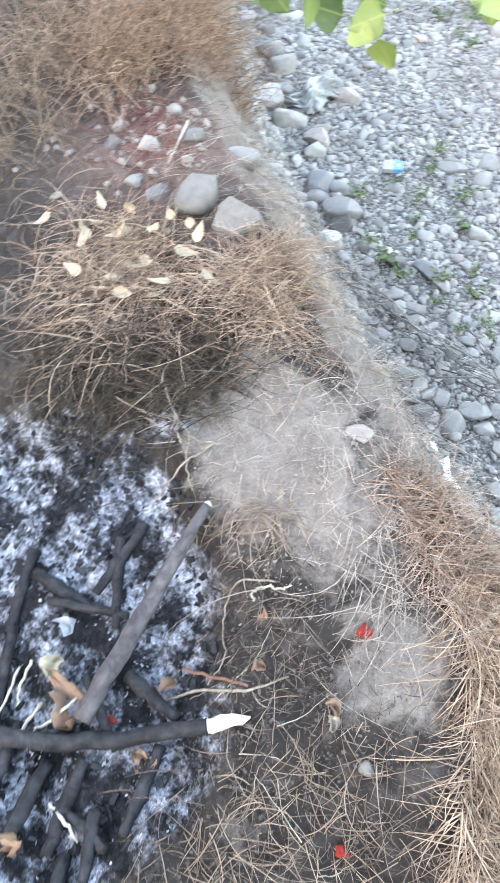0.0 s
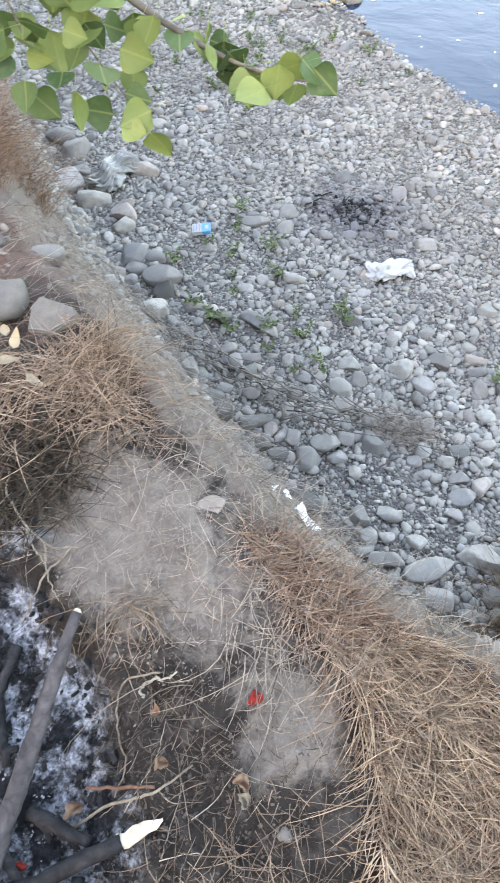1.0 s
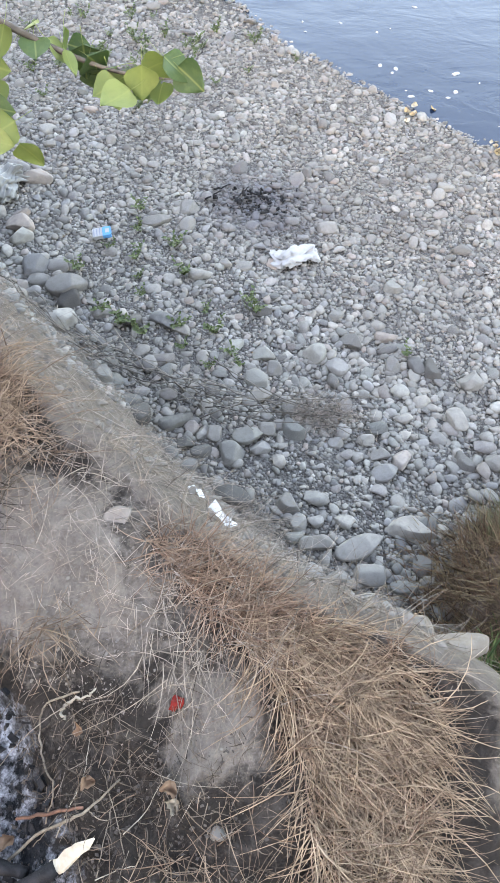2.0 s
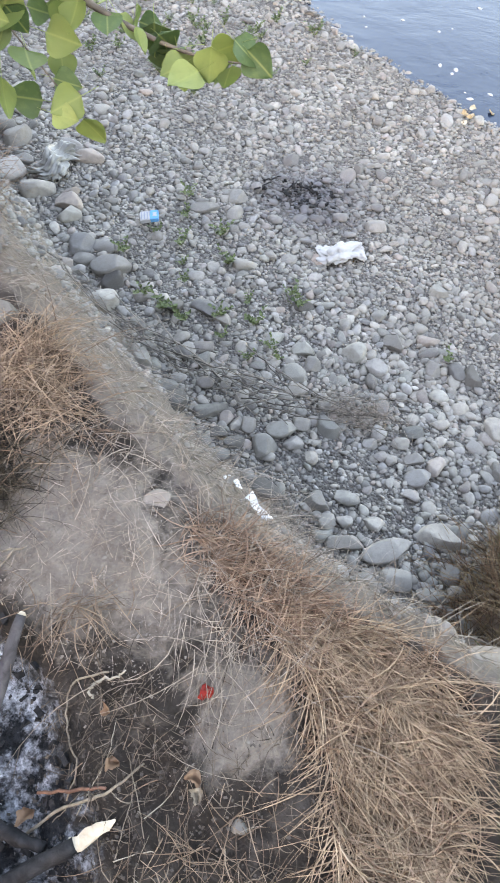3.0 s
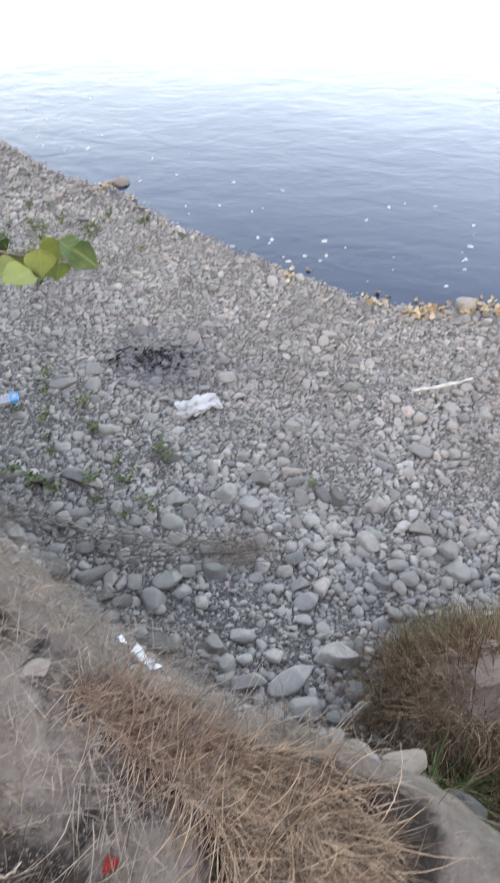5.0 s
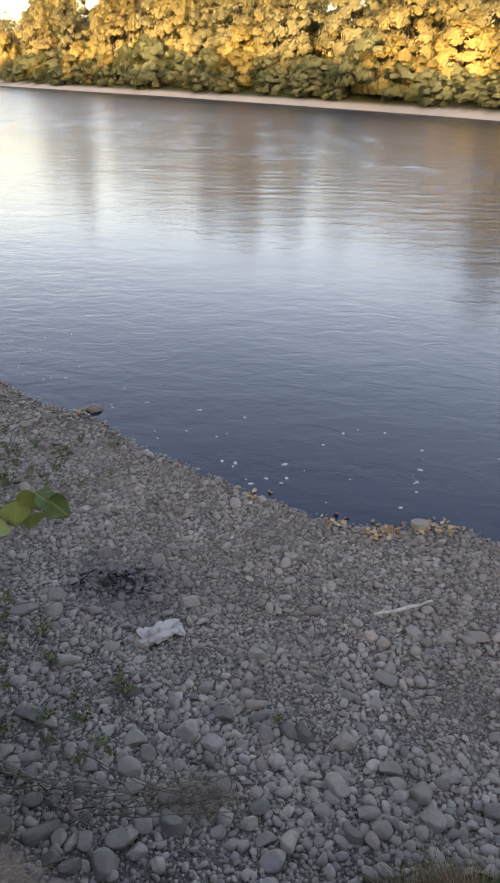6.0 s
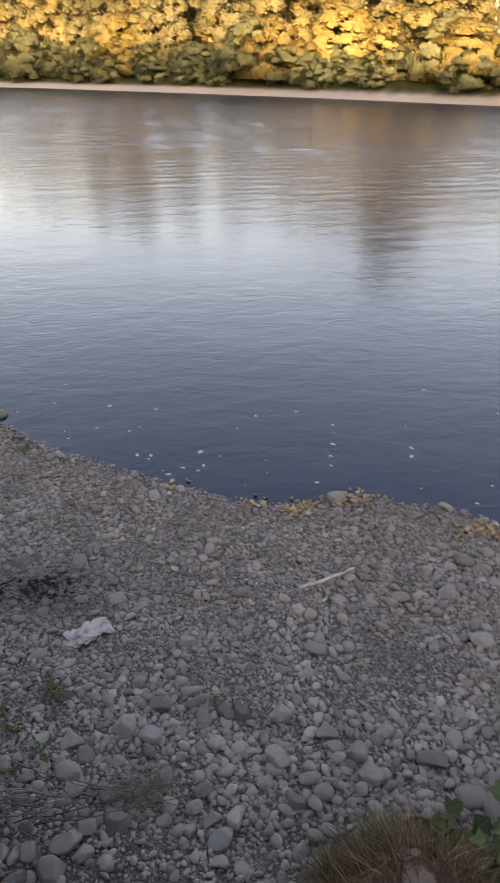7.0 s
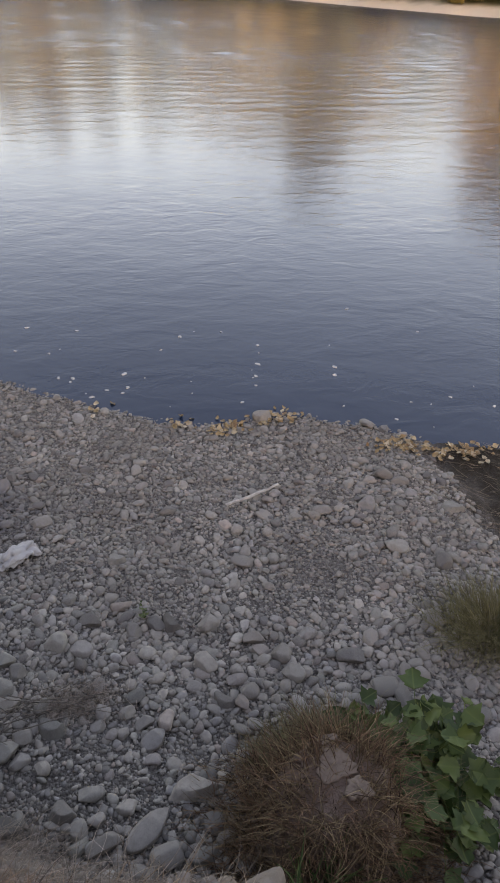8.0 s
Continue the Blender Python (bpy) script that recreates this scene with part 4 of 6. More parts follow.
    grass("tall_tuft", "tall faded dry grass on the bank", rng, base, rng.uniform(0, 360, len(base)), 10, (0.12, 0.30), (25, 80), (20, 90), (0.0008, 0.0018), M_BROWN_STEM)
    # the plateau behind
    base = np.column_stack([rng.uniform(-4.5, 3.0, 1500), rng.uniform(-4.0, 2.5, 1500), np.zeros(1500)])
    base = base[(base[:, 1] < line(RIM, base[:, 0]) - 0.3) & (np.hypot(base[:, 0] + 0.3, base[:, 1]) > 1.2) & (wobble(base[:, 0], base[:, 1], 0.9, 4) > -0.1)]
    base[:, 2] = terrain(base[:, 0], base[:, 1])
    grass("plateau_grass", "sparse dry grass on the trodden bank", rng, base, rng.uniform(0, 360, len(base)), 10, (0.06, 0.22), (10, 70), (20, 110), (0.0008, 0.0018), M_BROWN_STEM)
    # broken straw and thin stems lying about
    n = 11000
    x, y = rng.uniform(-1.6, 0.5, n), rng.uniform(-0.4, 1.9, n)
    keep = (y < line(FOOT, x)) & (pit_depth(x, y) < 0.2) & (rng.uniform(0, 1, n) < (0.26 + 0.34 * wobble(x, y, 0.3, 5) - 0.12 * (y < 0.3)) * (1 - 0.75 * np.exp(-(((x + 0.40) / 0.17) ** 2 + ((y - 0.47) / 0.14) ** 2))))
    base = np.stack([x[keep], y[keep], terrain(x[keep], y[keep]) + 0.003], 1)
    dark = (rng.uniform(0, 1, len(base)) < 0.25 + 0.55 * ease(0.36, 0.2, base[:, 1]))
    grass("straw_litter", "broken straws strewn over the dusty bank", rng, base[~dark], rng.uniform(0, 360, (~dark).sum()), 10, (0.015, 0.08), (0, 14), (0, 30), (0.0003, 0.0009), M_LITTER, swerve=0.45)
    grass("brown_litter", "dark brown stems strewn over the burnt soil", rng, base[dark], rng.uniform(0, 360, dark.sum()), 10, (0.012, 0.06), (0, 20), (0, 40), (0.0004, 0.0010), M_BROWN_STEM, swerve=0.5)
    n = 3200
    x, y = rng.uniform(-0.9, 0.1, n), rng.uniform(-0.4, 0.5, n)
    keep = (pit_depth(x, y) < 0.55) & (np.hypot(x + 0.40, y - 0.0) < 0.55) & (y < 0.27 + 0.1 * wobble(x, y, 0.3, 2))
    base = np.stack([x[keep], y[keep], terrain(x[keep], y[keep]) + 0.003], 1)
    grass("burnt_litter", "singed black stems round the old fire", rng, base, rng.uniform(0, 360, len(base)), 10, (0.008, 0.045), (0, 35), (0, 60), (0.0004, 0.0012), M_BURNT_STEM, swerve=0.9)
    n = 1300
    x = rng.uniform(-1.3, 0.1, n)
    y = line(RIM, x) + rng.uniform(-0.22, 0.36, n)
    base = np.stack([x, y, terrain(x, y) + 0.003], 1)
    grass("trailing_stems", "thin grey dry stems trailing down the bank", rng, base, rng.normal(-20, 70, n), 10, (0.03, 0.16), (-10, 30), (10, 80), (0.0003, 0.0008), M_GREY_STEM, swerve=0.6)
    n = 900
    x = rng.uniform(-1.35, 0.15, n)
    y = line(RIM, x) + rng.uniform(0.0, 1.0, n) ** 0.8 * (line(FOOT, x) - line(RIM, x) + 0.06)
    base = np.stack([x, y, terrain(x, y) + 0.004], 1)
    grass("fallen_stems", "long grey dry stems fallen down the dusty face of the bank", rng, base, rng.normal(-35, 28, n), 10, (0.06, 0.26), (-22, 12), (0, 45), (0.0004, 0.0011), M_GREY_STEM, swerve=0.8)
    n = 700
    x, y = rng.normal(-0.38, 0.16, n), rng.normal(0.46, 0.12, n)
    keep = (pit_depth(x, y) < 0.1) & (y < line(RIM, x) + 0.05)
    base = np.stack([x, y, terrain(x, y) + 0.002], 1)[keep]
    grass("mound_litter", "fine broken grey straws trodden into the dusty mound", rng, base, rng.uniform(0, 360, len(base)), 10, (0.008, 0.05), (0, 10), (0, 20), (0.0003, 0.0007), M_GREY_STEM, swerve=0.4)
    # long bleached stems: over the mound, and a grey bundle beside it
    x = np.concatenate([rng.uniform(-0.68, -0.05, 60), rng.normal(-0.14, 0.04, 60)])
    y = np.concatenate([line(RIM, x[:60]) - 0.40 * rng.uniform(0.0, 1, 60) ** 1.6, rng.normal(0.40, 0.05, 60)])
    keep = pit_depth(x, y) < 0.05
    az = np.concatenate([rng.uniform(0, 360, 60), rng.normal(-75, 25, 40), rng.normal(15, 25, 20)])[keep]
    base = np.stack([x, y, terrain(x, y) + 0.003], 1)[keep]
    grass("bleached_stems", "long bleached stems lying across the dusty mound", rng, base, az, 8, (0.06, 0.19), (2, 16), (5, 35), (0.0004, 0.0010), M_LITTER, swerve=0.9)
    # brown tufts at the bottom of the trodden soil and along the mound's near side
    base = np.concatenate([patch_points(rng, 150, (-0.03, 0.10), (0.13, 0.10), 20), patch_points(rng, 160, (-0.06, -0.06), (0.16, 0.08), 0), patch_points(rng, 90, (-0.40, 0.36), (0.14, 0.03), 20)])
    grass("low_tuft", "flattened brown dry grass on the trodden soil", rng, base, rng.normal(-40, 60, len(base)), 20, (0.03, 0.12), (2, 30), (10, 60), (0.0005, 0.0013), M_BROWN_STEM)
    # washed-out dead stems and leaf scraps in the reddish soil
    base = patch_points(rng, 600, (-1.32, 1.03), (0.34, 0.18), -30)
    grass("red_stems", "thin dark red creeping stems on bare soil", rng, base, rng.uniform(0, 360, 600), 10, (0.03, 0.12), (0, 30), (10, 60), (0.0005, 0.0011), M_RED_STEM)


bank_grass()


# ---- the old fire on the bank ----
M_CHAR = wood_material("charred_wood", (0.005, 0.005, 0.0055), (0.034, 0.033, 0.034), 55, 0.7, 1.0)
M_SINGED = wood_material("singed_bark", (0.028, 0.025, 0.026), (0.085, 0.077, 0.077), 45, 0.8, 0.9)
M_FRESH = wood_material("split_wood", (0.36, 0.30, 0.22), (0.50, 0.45, 0.36), 80, 0.6, 0.4)
M_ROOT = wood_material("dry_root", (0.11, 0.088, 0.068), (0.27, 0.225, 0.172), 90, 0.8, 0.4)
M_PALE_TWIG = wood_material("peeled_twig", (0.21, 0.185, 0.145), (0.37, 0.335, 0.27), 90, 0.7, 0.3)
M_RUST_TWIG = wood_material("reddish_twig", (0.10, 0.05, 0.035), (0.21, 0.115, 0.08), 90, 0.7, 0.3)
M_DEAD_LEAF = plain_material("dead_leaf", (0.095, 0.055, 0.036), (0.25, 0.155, 0.10), 60, 0.7, 0.4)
M_CREAM_LEAF = plain_material("cream_leaf", (0.22, 0.175, 0.115), (0.40, 0.335, 0.24), 60, 0.7, 0.4)
M_RED = plain_material("red_foil", (0.07, 0.006, 0.005), (0.24, 0.02, 0.013), 70, 0.35, 0.5)
M_ASH = plain_material("wood_ash", (0.15, 0.15, 0.16), (0.36, 0.37, 0.39), 120, 0.95, 0.6)
M_WHITE = plain_material("white_plastic", (0.27, 0.268, 0.264), (0.35, 0.348, 0.342), 18, 0.5, 0.5)
M_CRUMB = plain_material("soil_crumb", (0.02, 0.017, 0.015), (0.13, 0.11, 0.095), 25, 0.95, 0.5)
M_CRUST = plain_material("soil_crust", (0.115, 0.086, 0.069), (0.22, 0.172, 0.14), 60, 0.95, 0.9)
M_DRIFT = wood_material("driftwood", (0.30, 0.285, 0.26), (0.44, 0.42, 0.39), 90, 0.8, 0.3)
M_PAPER = plain_material("white_paper", (0.45, 0.45, 0.45), (0.6, 0.6, 0.6), 40, 0.8, 0.3)
M_BLUE = plain_material("blue_card", (0.05, 0.22, 0.42), (0.08, 0.29, 0.5), 30, 0.35, 0.1)
M_PRINT = plain_material("grey_print", (0.16, 0.18, 0.22), (0.24, 0.26, 0.30), 30, 0.5, 0.1)
M_CLEAR = plain_material("cloudy_plastic", (0.13, 0.13, 0.12), (0.27, 0.27, 0.255), 40, 0.3, 0.4)

M_CLOD = plain_material("dry_clod", (0.12, 0.103, 0.09), (0.23, 0.203, 0.178), 45, 0.95, 0.9)

rng_fire = np.random.default_rng(31)


def stick(name, label, points, radii, material, lift=0.0, knots=14, sag=0.006, category="stick", sides=10, rough=0.06, kind=""):
    """A stick that follows points on the ground (x, y), with its own wander."""
    pts = np.array([on_ground(x, y, lift) for x, y in points])
    s, t = np.linspace(0, 1, len(pts)), np.linspace(0, 1, knots)
    p = np.stack([np.interp(t, s, pts[:, k]) for k in range(3)], 1)
    for _ in range(2):
        p[1:-1] = (p[:-2] + 2 * p[1:-1] + p[2:]) / 4
    p[1:-1] += rng_fire.normal(0, sag / 3, (knots - 2, 3))
    r = np.interp(t, np.linspace(0, 1, len(radii)), radii)
    p[:, 2] = np.maximum(p[:, 2], terrain(p[:, 0], p[:, 1]) + 0.6 * r)
    v, f = tube(p, r, sides, rng_fire, rough)
    return thing(name, label, category, mesh_of(name, v, f, material), kind=kind), p


def slanted(points, radii, material, name, parent, label=""):
    v, f = tube(points, radii, 8, rng_fire, 0.12)
    return part(name, mesh_of(name, v, f, material), parent, label)


def fire_sticks():
    pole, p = stick("charred_pole", "thick charred grey pole lying across the ashes", [(-0.462, 0.329), (-0.408, -0.055)], (0.0085, 0.0125, 0.0145, 0.016, 0.0165), M_SINGED, 0.026, 18, 0.004, "charred pole")
    a = Vector(p[0]) - Vector(p[1])
    slanted([p[0], p[0] + np.array(a.normalized()) * 0.006], (0.008, 0.004), M_FRESH, "cut_end", pole, "pale cut end")
    branch, p = stick("broken_branch", "charred branch with a freshly broken white end", [(-0.238, 0.067), (-0.312, -0.01), (-0.427, -0.113), (-0.578, -0.209)], (0.0115, 0.0125, 0.014, 0.016), M_CHAR, 0.020, 16, 0.005, "branch")
    d = np.array((Vector(p[0]) - Vector(p[1])).normalized())
    v, f = tube([d * s for s in (-0.006, 0.008, 0.024, 0.042, 0.058, 0.072)], (0.0105, 0.0108, 0.0112, 0.0088, 0.0058, 0.0012), 10, rng_fire, 0.14)
    across = np.cross(d, [0, 0, 1.0])
    v = v - np.outer(v @ np.cross(across, d), np.cross(across, d)) * 0.8 + np.outer(np.sin(v @ d * 260) * 0.0012, across)
    part("split_end", mesh_of("split_end", v + p[0], f, M_FRESH, False), branch, "splintered white wood")
    for pts, r in (
        ([(-0.574, 0.203), (-0.528, 0.142), (-0.47, 0.081)], 0.009), ([(-0.597, 0.041), (-0.469, 0.11)], 0.008), ([(-0.402, 0.04), (-0.287, 0.044)], 0.011),
        ([(-0.366, -0.096), (-0.316, -0.223)], 0.011), ([(-0.284, -0.002), (-0.24, -0.125)], 0.010), ([(-0.298, -0.129), (-0.244, -0.202)], 0.009),
        ([(-0.416, -0.136), (-0.365, -0.266)], 0.012), ([(-0.497, -0.127), (-0.436, -0.247)], 0.010), ([(-0.617, -0.03), (-0.517, -0.168)], 0.009),
        ([(-0.356, -0.165), (-0.245, -0.152)], 0.008), ([(-0.457, -0.006), (-0.336, -0.053)], 0.008), ([(-0.696, 0.088), (-0.617, -0.04)], 0.010), ([(-0.558, 0.25), (-0.542, 0.102)], 0.010), ([(-0.657, 0.059), (-0.537, 0.077)], 0.012), ([(-0.658, -0.13), (-0.558, -0.249)], 0.013), ([(-0.295, -0.204), (-0.213, -0.293)], 0.010), ([(-0.497, -0.208), (-0.375, -0.317)], 0.012), 
    ):
        ob, _ = stick("charred_stick", "short black charred stick in the ashes", pts, (r, r * 1.1, r * 0.8), M_CHAR, 0.010, 12, 0.003, rough=0.13)
        tagged(ob, group="charred sticks in the fire")
    for pts, r in (([(-0.547, -0.048), (-0.537, -0.088), (-0.515, -0.113)], 0.0028), ([(-0.482, -0.082), (-0.479, -0.156)], 0.0034), ([(-0.439, -0.039), (-0.447, -0.086), (-0.467, -0.131)], 0.0028), ([(-0.363, -0.171), (-0.325, -0.169), (-0.289, -0.175)], 0.0030), ([(-0.557, -0.068), (-0.527, -0.138), (-0.547, -0.179)], 0.0025)):
        ob, _ = stick("peeled_twig", "thin pale peeled twig lying on charcoal", pts, (r, r, r * 0.6), M_PALE_TWIG, 0.018, 12, 0.005, "twig", 6)
        tagged(ob, group="pale twigs on the fire")
    stick("dry_root", "thin curling dry root on the bank", [(-0.29, 0.298), (-0.343, 0.269), (-0.344, 0.233), (-0.317, 0.192), (-0.282, 0.159), (-0.282, 0.112)], (0.0018, 0.0016, 0.0012), M_ROOT, 0.006, 26, 0.003, "root", 6)
    stick("curled_root", "small curled pale root", [(-0.301, 0.254), (-0.313, 0.267), (-0.302, 0.283), (-0.274, 0.293), (-0.265, 0.309)], (0.0022, 0.0022, 0.0016), M_PALE_TWIG, 0.008, 22, 0.004, "root", 6)
    stick("forked_twig", "bent grey-brown twig beside the ashes", [(-0.333, 0.043), (-0.285, 0.102), (-0.239, 0.126), (-0.216, 0.146), (-0.184, 0.198)], (0.0026, 0.0025, 0.0016), M_ROOT, 0.006, 20, 0.003, "twig", 6)
    stick("reddish_twig", "straight reddish-brown twig with ash on it", [(-0.337, 0.105), (-0.224, 0.148)], (0.0026, 0.0030, 0.0022), M_RUST_TWIG, 0.006, 10, 0.003, "twig", 6)
    for pts, r in (([(-0.751, 0.53), (-0.73, 0.489), (-0.66, 0.44), (-0.57, 0.412), (-0.516, 0.439)], 0.0024), ([(-0.64, 0.43), (-0.60, 0.40), (-0.57, 0.385)], 0.0018), ([(-0.535, 0.43), (-0.562, 0.364), (-0.575, 0.285)], 0.0024), ([(-0.59, 0.42), (-0.545, 0.36), (-0.505, 0.335)], 0.0016)):
        ob, _ = stick("bare_root", "bent grey-brown root bared beside the burnt grass", pts, (r, r * 0.9, r * 0.6), M_ROOT, 0.016, 18, 0.004, "root", 6)
        tagged(ob, group="bare roots beside the fire")
    for k in range(14):
        x, y = rng_fire.uniform(-0.32, 0.05), rng_fire.uniform(0.02, 0.30)
        a = rng_fire.uniform(0, math.pi)
        ln = rng_fire.uniform(0.05, 0.16)
        c = (x + math.cos(a) * ln / 2 + rng_fire.normal(0, 0.01), y + math.sin(a) * ln / 2 + rng_fire.normal(0, 0.01))
        ob, _ = stick("thin_stem", "thin bleached dry stem on the ground", [(x, y), c, (x + math.cos(a) * ln, y + math.sin(a) * ln)], (0.0009, 0.0008, 0.0004), M_PALE_TWIG if k % 4 == 0 else M_ROOT, 0.004, 12, 0.002, "stem", 5)
        tagged(ob, group="thin stems on the bank")


def leaf_shape(long, wide, curl, rng, cols=7, rows=9, thick=0.0006, crinkle=0.0, lobes=0.0):
    """A leaf blade with a midrib fold and curl, closed and thin: verts, faces; the stalk end at the origin, the tip at +y."""
    u, t = np.meshgrid(np.linspace(-1, 1, cols), np.linspace(0, 1, rows), indexing="ij")
    w = wide * 0.5 * np.clip(np.sin(np.pi * np.clip(t, 0, 1) ** 0.62), 0, None) ** 0.8 * (1 - 0.25 * t ** 3) + 0.0012
    w = w * (1 + lobes * np.cos(t * 5 * math.pi))
    x, y = u * w, t * long
    z = 0.18 * np.abs(x) + curl * long * (t - 0.3) ** 2 + curl * 0.8 * x * x / wide + 0.05 * wide * np.sin(5 * t + 2.5 * u + rng.uniform(0, 6)) * np.abs(u)
    if crinkle:
        z = z + crinkle * wide * rng.normal(0, 0.5, z.shape)
        x = x * (1 + crinkle * rng.normal(0, 0.5, x.shape))
    top = np.stack([x, y, z], -1).reshape(-1, 3)
    v = np.concatenate([top, top - [0, 0, thick]])
    i, j = np.meshgrid(np.arange(cols - 1), np.arange(rows - 1), indexing="ij")
    f = np.stack([i * rows + j, (i + 1) * rows + j, (i + 1) * rows + j + 1, i * rows + j + 1], -1).reshape(-1, 4)
    return v, np.concatenate([f, f[:, ::-1] + len(top)])


def chip(seed):
    """A broken block with eight uneven corners."""
    rng = np.random.default_rng(seed)
    v = np.array([(x, y, z) for x in (-1, 1) for y in (-1, 1) for z in (-1, 1)], float) * rng.uniform(0.6, 1.0, (8, 1)) + rng.normal(0, 0.12, (8, 3))
    return v, np.array([(0, 1, 3, 2), (4, 6, 7, 5), (0, 4, 5, 1), (2, 3, 7, 6), (0, 2, 6, 4), (1, 5, 7, 3)])


def fire_litter():
    rng = np.random.default_rng(33)
    for x, y, ln, mat, head, label in (
        (-0.41, -0.08, 0.08, M_DEAD_LEAF, 70, "curled brown dead leaf on the charred branch"), (-0.513, -0.012, 0.042, M_CREAM_LEAF, 200, "curled cream dead leaf on charcoal"),
        (-0.312, -0.037, 0.04, M_DEAD_LEAF, 300, "tan dead leaf on the ashes"), (-0.355, -0.246, 0.042, M_DEAD_LEAF, 20, "brown dead leaf on the ashes"),
        (-0.33, 0.083, 0.026, M_DEAD_LEAF, 160, "small brown leaf standing in the ash"), (-0.547, -0.179, 0.035, M_CREAM_LEAF, 110, "pale dead leaf on the ashes"),
        (-0.525, 0.029, 0.035, M_ASH, 90, "pale grey shard in the ashes"), (-0.091, 0.202, 0.026, M_DEAD_LEAF, 100, "dry folded leaf of a dead sprig"), (-0.084, 0.177, 0.024, M_ROOT, 60, "dry folded leaf of a dead sprig"),
        (-0.271, 0.236, 0.018, M_DEAD_LEAF, 10, "small rusty dead leaf"), (-0.22, 0.187, 0.024, M_DEAD_LEAF, 140, "rusty dead leaf on the soil"),
    ):
        v, f = leaf_shape(ln, ln * rng.uniform(0.55, 0.85), rng.uniform(1.2, 2.4), rng, crinkle=0.3)
        v = v + np.stack([0.25 * ln * np.sin(v[:, 1] / ln * 3), 0 * v[:, 0], 0.15 * ln * np.sin(v[:, 0] / ln * 14)], 1)
        thing("dead_leaf", label, "leaf", mesh_of("dead_leaf", v, f, mat), Matrix.Translation(on_ground(x, y, 0.012)) @ pose(0, 0, 0, rng.normal(0, 15), rng.normal(0, 15), head), "dead leaves round the fire")
    for x, y, s in ((-0.134, 0.321, 0.024), (0.013, 0.064, 0.018), (-0.376, -0.029, 0.017)):
        v, f = ball(2)
        v = v * [0.5, 0.42, 0.3] * (1 + 0.35 * np.sin(9 * v[:, :1] + 4 * v[:, 1:2]) * np.cos(7 * v[:, 2:3] + 3)) * s
        thing("red_wrapper", "small crumpled red foil wrapper on the soil", "wrapper", mesh_of("red_wrapper", v, f, M_RED, False), Matrix.Translation(on_ground(x, y, s * 0.2)) @ pose(0, 0, 0, 10, 5, x * 900), "red scraps")
    n = 1800
    x, y = rng.normal(-0.16, 0.13, n), rng.normal(0.10, 0.10, n)
    size = (0.0007 + 0.0028 * rng.uniform(0, 1, n) ** 3)[:, None] * np.stack([rng.uniform(0.8, 1.6, n), rng.uniform(0.6, 1, n), rng.uniform(0.4, 0.8, n)], 1)
    thing("soil_crumbs", "dark crumbs of burnt soil on the bank", "soil", mesh_of("soil_crumbs", *scatter(chip(6), np.stack([x, y, terrain(x, y) + size[:, 2] * 0.5], 1), turns(rng, n, 0.5), size), M_CRUMB, False), kind="stuff")
    n = 2600
    x, y = rng.normal(-0.38, 0.19, n), rng.normal(0.46, 0.15, n)
    keep = (pit_depth(x, y) < 0.1) & (y < line(RIM, x) + 0.1)
    x, y, n = x[keep], y[keep], int(keep.sum())
    size = (0.0006 + 0.002 * rng.uniform(0, 1, n) ** 3)[:, None] * np.stack([rng.uniform(0.8, 1.6, n), rng.uniform(0.6, 1, n), rng.uniform(0.4, 0.8, n)], 1)
    thing("dust_crumbs", "small grey crumbs of dry earth on the dusty mound", "soil", mesh_of("dust_crumbs", *scatter(chip(7), np.stack([x, y, terrain(x, y) + size[:, 2] * 0.5], 1), turns(rng, n, 0.5), size), M_CLOD, False), kind="stuff")
    # charcoal lumps and ash flakes, not to be counted
    n = 2100
    a, r = rng.uniform(0, 2 * math.pi, n), np.sqrt(rng.uniform(0, 1, n)) * 0.9
    u, w = r * np.cos(a) * 0.50, r * np.sin(a) * 0.33
    x, y = -0.56 + u * 0.8 + w * 0.6, 0.01 - u * 0.6 + w * 0.8
    size = (0.0010 + 0.0075 * rng.uniform(0, 1, n) ** 2.6)[:, None] * np.stack([rng.uniform(0.8, 1.9, n), rng.uniform(0.5, 1, n), rng.uniform(0.4, 0.8, n)], 1)
    place = np.stack([x, y, terrain(x, y) + size[:, 2] * 0.4], 1)
    thing("charcoal", "black charcoal lumps in the old fire", "charcoal", mesh_of("charcoal", *scatter(chip(3), place, turns(rng, n, 0.5), size), M_CHAR, False), kind="stuff")
    n = 2600
    a, r = rng.uniform(0, 2 * math.pi, n), np.sqrt(rng.uniform(0, 1, n)) * 0.95
    u, w = r * np.cos(a) * 0.50, r * np.sin(a) * 0.33
    x, y = -0.56 + u * 0.8 + w * 0.6, 0.01 - u * 0.6 + w * 0.8
    keep = (wobble(x, y, 0.24, 17) + rng.normal(0, 0.25, n) > 0.12) & (pit_depth(x, y) > 0.5)
    x, y = x[keep], y[keep]
    n = len(x)
    size = rng.uniform(0.0008, 0.0026, n)[:, None] * np.stack([rng.uniform(0.8, 1.8, n), rng.uniform(0.5, 1, n), rng.uniform(0.15, 0.35, n)], 1)
    place = np.stack([x, y, terrain(x, y) + size[:, 2] * 0.6], 1)
    thing("ash_flakes", "pale flaky wood ash in the old fire", "ash", mesh_of("ash_flakes", *scatter(chip(4), place, turns(rng, n, 0.7), size), M_ASH, False), kind="stuff")


fire_sticks()
fire_litter()


